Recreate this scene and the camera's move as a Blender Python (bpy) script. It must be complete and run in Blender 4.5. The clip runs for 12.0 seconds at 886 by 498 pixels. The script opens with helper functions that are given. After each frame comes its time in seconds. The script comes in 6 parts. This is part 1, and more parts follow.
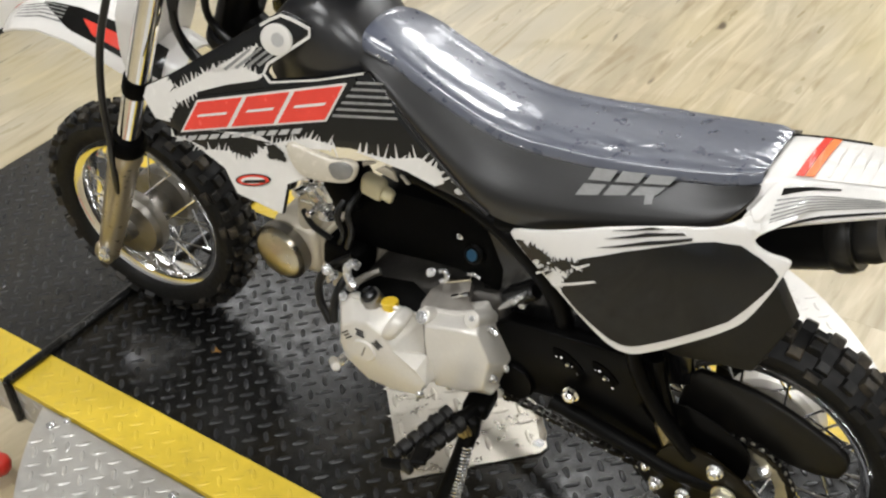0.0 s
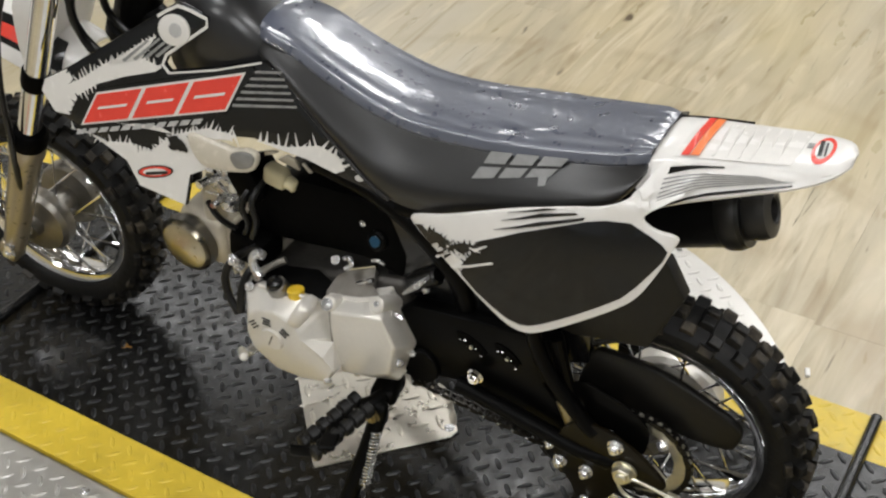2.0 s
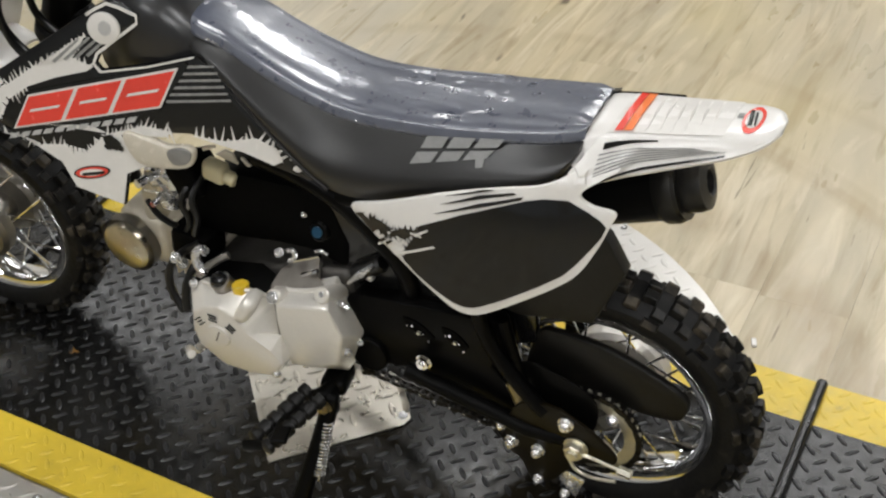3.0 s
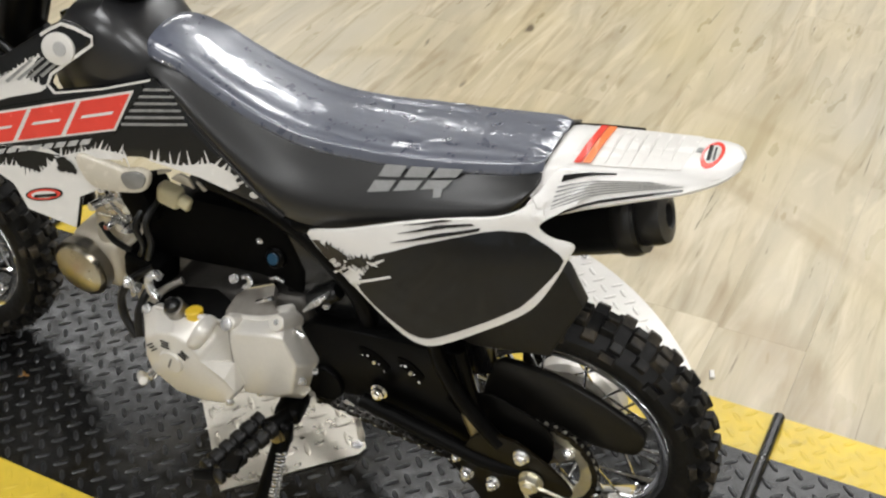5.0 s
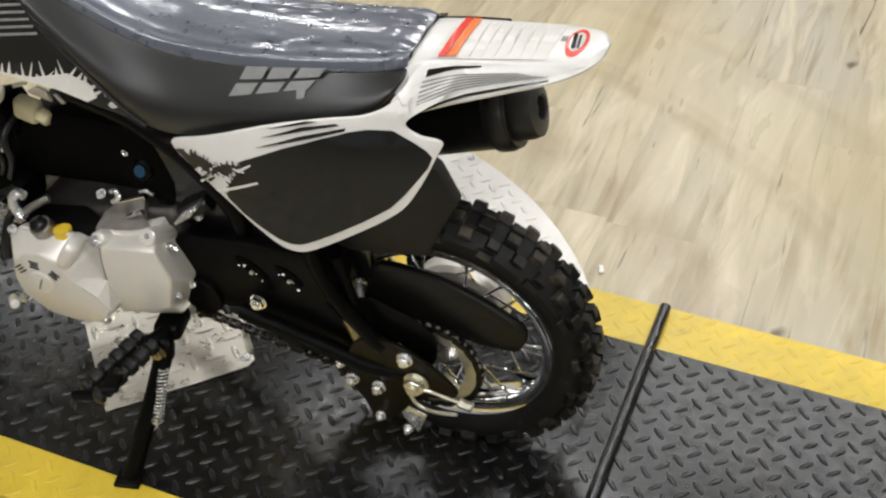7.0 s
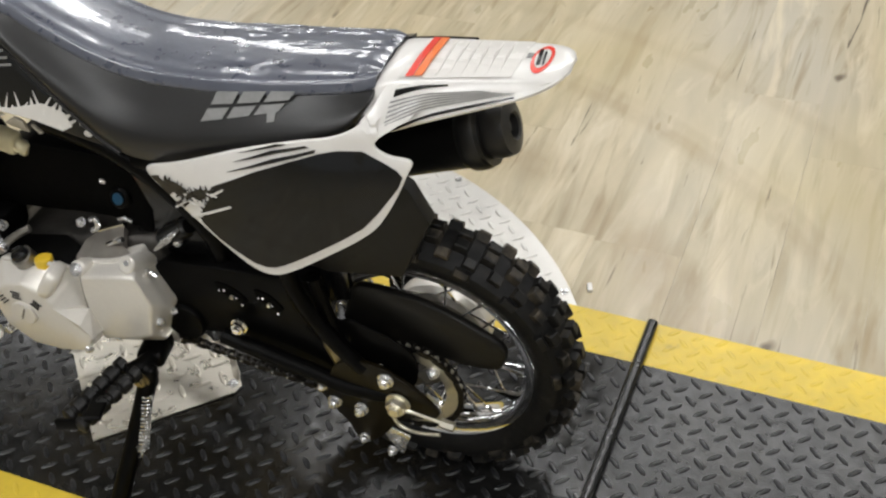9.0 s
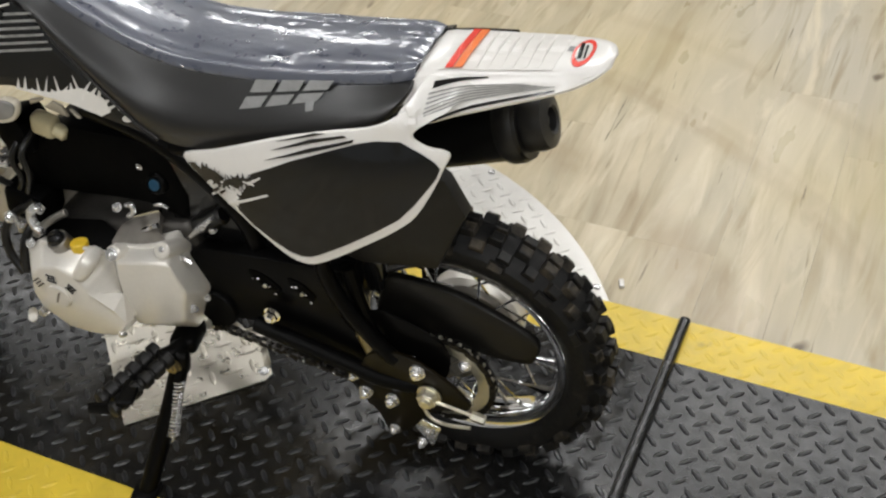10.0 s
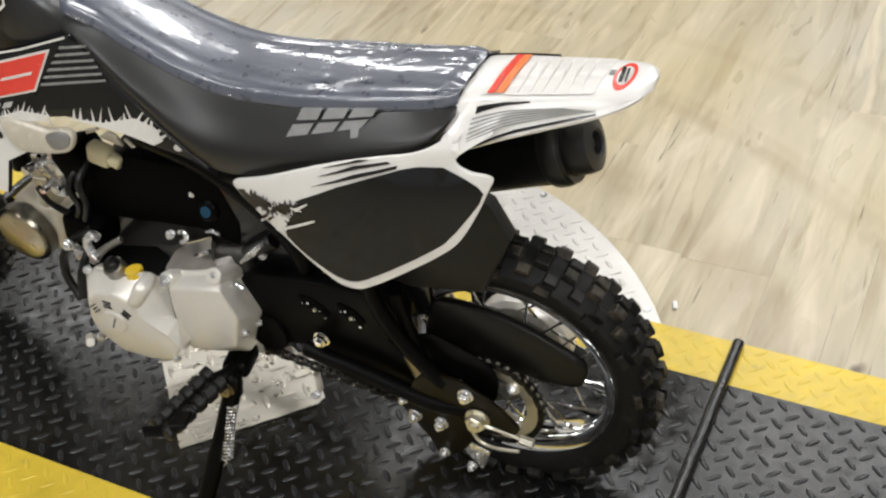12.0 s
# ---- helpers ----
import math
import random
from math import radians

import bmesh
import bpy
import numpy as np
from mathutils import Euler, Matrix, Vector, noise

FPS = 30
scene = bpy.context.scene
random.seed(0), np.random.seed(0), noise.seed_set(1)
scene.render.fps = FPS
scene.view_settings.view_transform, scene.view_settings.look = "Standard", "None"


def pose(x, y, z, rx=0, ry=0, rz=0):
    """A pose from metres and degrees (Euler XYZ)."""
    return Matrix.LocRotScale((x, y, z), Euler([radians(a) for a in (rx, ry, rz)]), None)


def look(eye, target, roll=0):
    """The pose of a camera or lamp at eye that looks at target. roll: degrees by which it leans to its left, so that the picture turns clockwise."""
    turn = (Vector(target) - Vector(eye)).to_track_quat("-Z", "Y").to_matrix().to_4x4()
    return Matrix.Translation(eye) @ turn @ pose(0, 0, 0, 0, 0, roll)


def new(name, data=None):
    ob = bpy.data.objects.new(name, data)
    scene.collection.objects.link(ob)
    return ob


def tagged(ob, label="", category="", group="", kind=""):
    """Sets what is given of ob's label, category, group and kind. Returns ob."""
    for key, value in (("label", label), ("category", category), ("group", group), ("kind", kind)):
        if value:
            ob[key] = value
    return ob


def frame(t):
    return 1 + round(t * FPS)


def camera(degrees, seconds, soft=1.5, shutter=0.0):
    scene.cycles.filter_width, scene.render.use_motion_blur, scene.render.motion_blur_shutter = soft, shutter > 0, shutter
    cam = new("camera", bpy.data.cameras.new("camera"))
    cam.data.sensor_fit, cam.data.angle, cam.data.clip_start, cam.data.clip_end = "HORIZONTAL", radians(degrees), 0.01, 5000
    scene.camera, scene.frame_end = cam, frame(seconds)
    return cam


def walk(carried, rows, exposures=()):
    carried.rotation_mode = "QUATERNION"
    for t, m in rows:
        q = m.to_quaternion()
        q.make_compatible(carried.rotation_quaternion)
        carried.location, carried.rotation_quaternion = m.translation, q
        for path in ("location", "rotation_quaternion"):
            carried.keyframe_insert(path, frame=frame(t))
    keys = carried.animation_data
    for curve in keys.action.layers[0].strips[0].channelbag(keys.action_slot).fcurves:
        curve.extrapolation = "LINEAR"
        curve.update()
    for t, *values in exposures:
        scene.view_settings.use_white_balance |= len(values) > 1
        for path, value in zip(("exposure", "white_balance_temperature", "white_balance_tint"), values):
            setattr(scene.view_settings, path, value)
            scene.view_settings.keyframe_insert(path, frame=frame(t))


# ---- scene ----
cam = camera(41.00, 12.0, soft=2.3)
PATH = [
    (0, (0.8191, -1.0040, 1.2759), (0.0864, -0.0627, 0.3665), -4.86),
    (0.5, (0.8213, -1.0169, 1.2790), (0.1128, -0.0681, 0.3581), -4.56),
    (1, (0.8378, -1.0208, 1.2669), (0.1524, -0.0855, 0.3154), -4.09),
    (1.5, (0.8539, -1.0101, 1.2696), (0.1846, -0.0456, 0.3359), -4.36),
    (2, (0.8597, -1.0071, 1.2725), (0.2019, -0.0174, 0.3572), -3.49),
    (2.5, (0.8651, -1.0116, 1.2739), (0.2267, 0.0011, 0.3701), -2.83),
    (3, (0.8752, -1.0067, 1.2668), (0.2699, 0.0066, 0.3412), -4.52),
    (3.5, (0.8821, -1.0003, 1.2668), (0.3021, 0.0252, 0.3383), -5.00),
    (3.7, (0.8821, -0.9949, 1.2682), (0.3032, 0.0280, 0.3362), -5.09),
    (5.3, (0.8736, -0.9855, 1.2643), (0.3023, 0.0674, 0.3615), -1.97),
    (5.5, (0.8909, -0.9798, 1.2684), (0.3222, 0.0655, 0.3553), -2.19),
    (6, (0.8984, -0.9783, 1.2532), (0.3822, 0.0577, 0.2991), -2.11),
    (6.5, (0.9227, -0.9686, 1.2380), (0.4622, 0.0444, 0.2321), -1.59),
    (6.7, (0.9074, -0.9640, 1.2385), (0.4614, 0.0579, 0.2352), -1.39),
    (8.3, (0.9445, -0.9532, 1.2341), (0.4682, 0.0921, 0.2695), -3.32),
    (8.5, (0.9474, -0.9503, 1.2310), (0.4914, 0.0918, 0.2532), -3.34),
    (9, (0.9490, -0.9501, 1.2326), (0.4808, 0.0950, 0.2639), -3.49),
    (9.5, (0.9421, -0.9531, 1.2296), (0.4576, 0.0838, 0.2600), -3.31),
    (10, (0.9381, -0.9520, 1.2306), (0.4424, 0.0751, 0.2562), -3.34),
    (10.5, (0.9386, -0.9527, 1.2297), (0.4356, 0.0759, 0.2607), -3.84),
    (11, (0.9352, -0.9592, 1.2321), (0.4345, 0.0721, 0.2648), -3.93),
    (11.5, (0.9392, -0.9624, 1.2325), (0.4265, 0.0687, 0.2712), -4.50),
    (12, (0.9584, -0.9473, 1.2358), (0.3829, 0.0629, 0.2880), -6.32),
]
walk(cam, [(t, look(eye, target, roll)) for t, eye, target, roll in PATH],
     exposures=[(0, -0.25), (1.5, -0.42), (2.5, -0.60), (3.5, -0.60), (5.5, -0.34), (6.5, -0.45), (8.5, -0.53), (9.5, -0.61), (10.5, -0.55), (11.5, -0.42), (12, -0.40)])

# ---- world and light ----
FLOOR = -0.08
CEIL = 2.75
world = bpy.data.worlds.new("world")
scene.world = world
world.use_nodes = True
bg = world.node_tree.nodes["Background"]
bg.inputs[0].default_value, bg.inputs[1].default_value = (1.0, 0.93, 0.82, 1), 0.15
WARM = (0.985, 0.99, 1.0)


def area_lamp(name, where, size_x, size_y, watts):
    data = bpy.data.lights.new(name, "AREA")
    data.shape, data.size, data.size_y, data.energy, data.color = "RECTANGLE", size_x, size_y, watts, WARM
    ob = new(name, data)
    ob.location = where
    return ob


# place of each panel, its length and width, its power
LAMPS = [(-2.8, 2.2, 1.15, 0.5, 2.8), (-0.86, 1.97, 0.38, 0.26, 3.2), (0.05, 1.62, 0.9, 0.4, 34), (0.95, 2.65, 1.5, 1.0, 12), (3.6, 2.1, 1.15, 0.5, 30), (-2.9, 3.9, 1.15, 0.5, 32), (0.1, 4.0, 1.15, 0.5, 34), (2.6, 3.7, 1.15, 0.5, 32),
         (-0.8, -0.7, 1.15, 0.5, 23), (1.9, -0.7, 1.15, 0.5, 32), (-0.9, -2.6, 1.15, 0.5, 34), (1.7, -2.6, 1.15, 0.5, 54)]
for lx, ly, long, wide, watts in LAMPS:
    area_lamp("fluorescent_lamp", (lx, ly, CEIL - 0.075), long, wide, watts)


# ---- materials ----
def mat(name, colour, rough=0.5, metal=0.0, vary=0.12, scale=6.0, fine=90.0, bump=0.0, bump_scale=60.0, coat=0.0,
        stretch=(1, 1, 1), stain=None, rough_vary=0.12, per_object=0.0, coat_rough=0.08, spec=0.5):
    """A surface with a base colour that varies at two scales, uneven gloss and fine relief."""
    m = bpy.data.materials.new(name)
    m.use_nodes = True
    nt = m.node_tree
    n, l = nt.nodes, nt.links
    b = n["Principled BSDF"]
    b.inputs["Metallic"].default_value = metal
    b.inputs["Specular IOR Level"].default_value = spec
    b.inputs["Coat Weight"].default_value = coat
    b.inputs["Coat Roughness"].default_value = coat_rough
    co = n.new("ShaderNodeTexCoord")
    mp = n.new("ShaderNodeMapping")
    mp.inputs["Scale"].default_value = stretch
    l.new(co.outputs["Object"], mp.inputs["Vector"])
    if per_object:
        info = n.new("ShaderNodeObjectInfo")
        mul = n.new("ShaderNodeMath")
        mul.operation = "MULTIPLY"
        mul.inputs[1].default_value = 37.0
        l.new(info.outputs["Random"], mul.inputs[0])
        com = n.new("ShaderNodeCombineXYZ")
        for k in range(3):
            l.new(mul.outputs[0], com.inputs[k])
        l.new(com.outputs[0], mp.inputs["Location"])

    def noise_node(sc, detail=4.0, rough_=0.55):
        t = n.new("ShaderNodeTexNoise")
        t.inputs["Scale"].default_value, t.inputs["Detail"].default_value, t.inputs["Roughness"].default_value = sc, detail, rough_
        l.new(mp.outputs[0], t.inputs["Vector"])
        return t

    def ramp(src, a, c, lo=0.3, hi=0.7):
        r = n.new("ShaderNodeMapRange")
        r.inputs["From Min"].default_value, r.inputs["From Max"].default_value = lo, hi
        r.inputs["To Min"].default_value, r.inputs["To Max"].default_value = a, c
        l.new(src, r.inputs["Value"])
        return r.outputs[0]

    big, small = noise_node(scale), noise_node(fine, 3.0)
    mix = n.new("ShaderNodeMix")
    mix.data_type, mix.blend_type = "RGBA", "MIX"
    dark = tuple(c * (1 - vary) for c in colour)
    light = tuple(min(1.0, c * (1 + vary)) for c in colour)
    mix.inputs["A"].default_value, mix.inputs["B"].default_value = (*dark, 1), (*light, 1)
    add = n.new("ShaderNodeMath")
    add.operation = "ADD"
    l.new(ramp(big.outputs["Fac"], 0, 0.65), add.inputs[0])
    l.new(ramp(small.outputs["Fac"], 0, 0.35), add.inputs[1])
    l.new(add.outputs[0], mix.inputs["Factor"])
    colour_out = mix.outputs["Result"]
    if stain:
        scol, sscale, lo, hi = stain
        st = noise_node(sscale, 6.0, 0.65)
        sm = n.new("ShaderNodeMix")
        sm.data_type = "RGBA"
        l.new(ramp(st.outputs["Fac"], 0, 1, lo, hi), sm.inputs["Factor"])
        l.new(colour_out, sm.inputs["A"])
        sm.inputs["B"].default_value = (*scol, 1)
        colour_out = sm.outputs["Result"]
    l.new(colour_out, b.inputs["Base Color"])
    l.new(ramp(small.outputs["Fac"], max(0.02, rough * (1 - rough_vary)), min(1, rough * (1 + rough_vary))), b.inputs["Roughness"])
    if bump:
        bn = noise_node(bump_scale, 3.0)
        bp = n.new("ShaderNodeBump")
        bp.inputs["Strength"].default_value, bp.inputs["Distance"].default_value = bump, 0.002
        l.new(bn.outputs["Fac"], bp.inputs["Height"])
        l.new(bp.outputs[0], b.inputs["Normal"])
        if coat:
            l.new(bp.outputs[0], b.inputs["Coat Normal"])
    return m


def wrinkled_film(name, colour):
    """Clear film pulled over vinyl: a glossy coat with broad puckers and fine crinkles that break up the lamps; its
    colour carries a reflected haze.
    """
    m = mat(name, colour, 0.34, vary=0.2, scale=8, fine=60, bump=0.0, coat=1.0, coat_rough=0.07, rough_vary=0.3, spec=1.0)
    n, l = m.node_tree.nodes, m.node_tree.links
    b = n["Principled BSDF"]
    co = n.new("ShaderNodeTexCoord")
    last = None
    for scale, detail, strength, dist, stretch in ((30.0, 2.0, 0.14, 0.003, (1.0, 1.6, 1.0)), (150.0, 2.0, 0.20, 0.0009, (1.0, 1.3, 1.0))):
        mp = n.new("ShaderNodeMapping")
        mp.inputs["Scale"].default_value = stretch
        l.new(co.outputs["Object"], mp.inputs["Vector"])
        t = n.new("ShaderNodeTexNoise")
        t.inputs["Scale"].default_value, t.inputs["Detail"].default_value, t.inputs["Roughness"].default_value = scale, detail, 0.6
        l.new(mp.outputs[0], t.inputs["Vector"])
        bp = n.new("ShaderNodeBump")
        bp.inputs["Strength"].default_value, bp.inputs["Distance"].default_value = strength, dist
        l.new(t.outputs["Fac"], bp.inputs["Height"])
        if last:
            l.new(last, bp.inputs["Normal"])
        last = bp.outputs[0]
    l.new(last, b.inputs["Coat Normal"])
    l.new(last, b.inputs["Normal"])
    return m


M = {}
M["plate_black"] = mat("black_plate", (0.0080, 0.0078, 0.0075), 0.20, vary=0.45, scale=3.5, fine=45, bump=0.16, bump_scale=60,
                       stain=((0.018, 0.014, 0.007), 4.0, 0.48, 0.72), rough_vary=0.5, spec=0.33)
M["plate_yellow"] = mat("yellow_paint", (0.66, 0.475, 0.040), 0.40, vary=0.20, scale=7, fine=40, bump=0.12, bump_scale=60,
                        stain=((0.34, 0.23, 0.04), 22.0, 0.63, 0.82), rough_vary=0.3)
M["plate_silver"] = mat("aluminium_plate", (0.55, 0.535, 0.50), 0.42, metal=0.70, vary=0.10, scale=7, fine=80, bump=0.12,
                        bump_scale=55, stain=((0.38, 0.33, 0.26), 5.0, 0.56, 0.8), rough_vary=0.3)
M["sheet"] = mat("bright_aluminium", (0.60, 0.565, 0.49), 0.31, metal=0.9, vary=0.10, scale=9, fine=60, bump=0.14, bump_scale=9, rough_vary=0.2)
M["rubber"] = mat("tyre_rubber", (0.0042, 0.0040, 0.0038), 0.60, vary=0.45, scale=16, fine=160, bump=0.3, bump_scale=160,
                  stain=((0.034, 0.029, 0.023), 26.0, 0.58, 0.78), spec=0.30)
M["cord"] = mat("black_rubber_cord", (0.008, 0.008, 0.008), 0.17, vary=0.5, scale=30, bump=0.9, bump_scale=70, spec=0.5, stain=((0.05, 0.047, 0.04), 28.0, 0.54, 0.74), rough_vary=0.5)
M["chrome"] = mat("chrome", (0.80, 0.80, 0.81), 0.09, metal=1.0, vary=0.05, scale=20, bump=0.06, bump_scale=40)
M["steel"] = mat("zinc_plated_steel", (0.72, 0.72, 0.72), 0.26, metal=0.8, vary=0.15, scale=40, bump=0.1, bump_scale=120)
M["chain"] = mat("oily_chain", (0.030, 0.028, 0.025), 0.34, metal=0.9, vary=0.4, scale=60, bump=0.1, bump_scale=120)
M["brass"] = mat("dull_brass", (0.30, 0.25, 0.14), 0.34, metal=0.9, vary=0.3, scale=40, bump=0.1, bump_scale=120)
M["sprocket"] = mat("plated_sprocket", (0.70, 0.67, 0.56), 0.34, metal=0.9, vary=0.2, scale=30, bump=0.1)
M["fork_grey"] = mat("fork_paint", (0.33, 0.285, 0.20), 0.30, metal=0.5, vary=0.08, scale=14, bump=0.05, coat=0.3)
M["case"] = mat("cast_aluminium", (0.71, 0.68, 0.62), 0.32, metal=0.30, vary=0.06, scale=14, fine=200, bump=0.12, bump_scale=240)
M["case_dark"] = mat("raw_casting", (0.26, 0.245, 0.22), 0.36, metal=0.85, vary=0.2, scale=20, bump=0.3, bump_scale=140)
# near-black casting for the crankcase block behind the pale covers
M["case_black"] = mat("near_black_casting", (0.075, 0.070, 0.064), 0.45, metal=0.8, vary=0.3, scale=20, bump=0.3, bump_scale=140)
# yellowish tint stands in for the yellow border mirrored in the cover
M["cam"] = mat("brushed_cam_cover", (0.52, 0.48, 0.38), 0.30, metal=1.0, vary=0.2, scale=30, bump=0.15, bump_scale=80)
M["tread_black"] = mat("black_tread", (0.0065, 0.0068, 0.0076), 0.33, vary=0.4, scale=6, fine=60, bump=0.1, bump_scale=80)
# warm tint puts the yellow bounced off the track border into the casting
M["case_yellow_lit"] = mat("yellow_lit_cast_aluminium", (0.58, 0.53, 0.43), 0.36, metal=0.3, vary=0.08, scale=14, fine=200, bump=0.15, bump_scale=200)
M["brown"] = mat("anodised_cover", (0.40, 0.375, 0.335), 0.36, metal=0.85, vary=0.2, scale=20, bump=0.1, bump_scale=60)
M["white"] = mat("white_plastic", (0.74, 0.72, 0.685), 0.24, vary=0.03, scale=9, bump=0.03, bump_scale=20, coat=0.2)
M["black"] = mat("black_plastic", (0.0050, 0.0050, 0.0052), 0.18, vary=0.2, scale=12, bump=0.05, bump_scale=40, coat=0.2)
M["satin"] = mat("black_frame_paint", (0.0020, 0.0019, 0.0018), 0.36, vary=0.3, scale=18, bump=0.10, bump_scale=90, spec=0.09)
M["plate_brown"] = mat("oily_black_plate", (0.0060, 0.0042, 0.0012), 0.36, vary=0.3, scale=20, bump=0.1, bump_scale=90, spec=0.2)
M["worn_guard"] = mat("worn_black_plastic", (0.0040, 0.0036, 0.0030), 0.42, vary=0.3, scale=14, bump=0.1, bump_scale=90, stain=((0.020, 0.016, 0.011), 9.0, 0.52, 0.80), spec=0.3)
M["matt"] = mat("matt_black", (0.0010, 0.0010, 0.0010), 0.6, vary=0.3, scale=18, bump=0.1, bump_scale=120, spec=0.05)
M["grey_panel"] = mat("dark_grey_decal", (0.0046, 0.0050, 0.0058), 0.07, vary=0.15, scale=8, bump=0.05, bump_scale=10, coat=0.1, spec=0.42)
M["flap"] = mat("dull_inner_fender", (0.0095, 0.0088, 0.0072), 0.50, vary=0.15, scale=12, bump=0.08, bump_scale=120, spec=0.3)
M["vinyl"] = mat("black_vinyl", (0.016, 0.0158, 0.0155), 0.36, vary=0.22, scale=7, fine=260, bump=0.06, bump_scale=330,
                 stain=((0.030, 0.029, 0.027), 6.0, 0.52, 0.85))
# blue-grey base stands in for the ceiling's hazy reflection in the film
M["wrap"] = wrinkled_film("haze_tinted_wrap", (0.084, 0.093, 0.124))
M["wrap_edge"] = mat("gathered_clear_wrap", (0.36, 0.355, 0.35), 0.08, metal=0.6, vary=0.4, scale=60, fine=200, bump=0.4, bump_scale=260, coat=1.0, coat_rough=0.03, spec=1.0)
M["tank"] = mat("hazy_black_plastic", (0.013, 0.013, 0.014), 0.34, vary=0.2, scale=10, bump=0.10, bump_scale=60, coat=0.3, coat_rough=0.25)
M["decal_white"] = mat("white_decal", (0.68, 0.66, 0.62), 0.25, vary=0.05, scale=18, coat=0.3)
M["decal_grey"] = mat("grey_decal", (0.24, 0.24, 0.23), 0.28, vary=0.1, scale=30, coat=0.3)
M["emblem_grey"] = mat("pale_grey_emblem", (0.44, 0.435, 0.42), 0.28, vary=0.1, scale=30, coat=0.3)
M["decal_black"] = mat("black_decal", (0.0060, 0.0060, 0.0060), 0.2, vary=0.2, scale=20, coat=0.2)
M["decal_red"] = mat("red_decal", (0.72, 0.060, 0.040), 0.25, vary=0.08, scale=24, coat=0.3)
M["decal_orange"] = mat("orange_decal", (0.78, 0.19, 0.045), 0.3, vary=0.06, scale=24)
M["label_line"] = mat("label_print", (0.60, 0.58, 0.54), 0.4, vary=0.1, scale=60)
M["print_grey"] = mat("seat_print", (0.24, 0.24, 0.235), 0.45, vary=0.15, scale=60, fine=240, bump=0.2, bump_scale=330)
M["plate_brown_dust"] = mat("dull_orange_scuff", (0.16, 0.075, 0.012), 0.45, vary=0.4, scale=80)
M["yellow_cap"] = mat("yellow_cap", (0.74, 0.50, 0.035), 0.35, vary=0.08, scale=40)
M["blue"] = mat("blue_connector", (0.006, 0.045, 0.09), 0.3, vary=0.1, scale=40)
M["clear"] = mat("frosted_lens", (0.20, 0.195, 0.18), 0.12, vary=0.2, scale=40, coat=0.6)
M["peg_rubber"] = mat("dirty_peg_rubber", (0.0045, 0.0042, 0.0038), 0.42, vary=0.4, scale=40, bump=0.3, bump_scale=140, spec=0.3)
M["hose"] = mat("black_hose", (0.0030, 0.0030, 0.0030), 0.34, vary=0.2, scale=30, spec=0.4)
M["scoop"] = mat("ivory_plastic", (0.52, 0.475, 0.385), 0.26, vary=0.06, scale=20, bump=0.05, bump_scale=40, coat=0.3)
# cap and ring coloured lighter than the silencer for the light they catch
M["end_cap"] = mat("lit_black_cap", (0.014, 0.0135, 0.013), 0.42, vary=0.3, scale=20, bump=0.12, bump_scale=140, spec=0.45)
M["silencer"] = mat("satin_black_silencer", (0.0045, 0.0043, 0.0040), 0.40, vary=0.3, scale=20, bump=0.12, bump_scale=140, spec=0.4)
M["cream"] = mat("cream_plastic", (0.58, 0.52, 0.33), 0.35, vary=0.08, scale=30)
M["red_paint"] = mat("red_paint", (0.56, 0.035, 0.022), 0.34, vary=0.1, scale=14, coat=0.2)
M["wall"] = mat("white_wall_paint", (0.70, 0.73, 0.76), 0.6, vary=0.03, scale=2, bump=0.1, bump_scale=90)
M["partition"] = mat("white_partition_paint", (0.78, 0.77, 0.75), 0.5, vary=0.03, scale=2, bump=0.1, bump_scale=90)
M["knob"] = mat("worn_tyre_knobs", (0.0055, 0.0052, 0.0048), 0.50, vary=0.5, scale=20, bump=0.35, bump_scale=140, stain=((0.085, 0.070, 0.050), 22.0, 0.50, 0.70), spec=0.3, per_object=1.0)
M["ceiling"] = mat("ceiling_paint", (0.24, 0.235, 0.225), 0.7, vary=0.06, scale=3, bump=0.1, bump_scale=120)


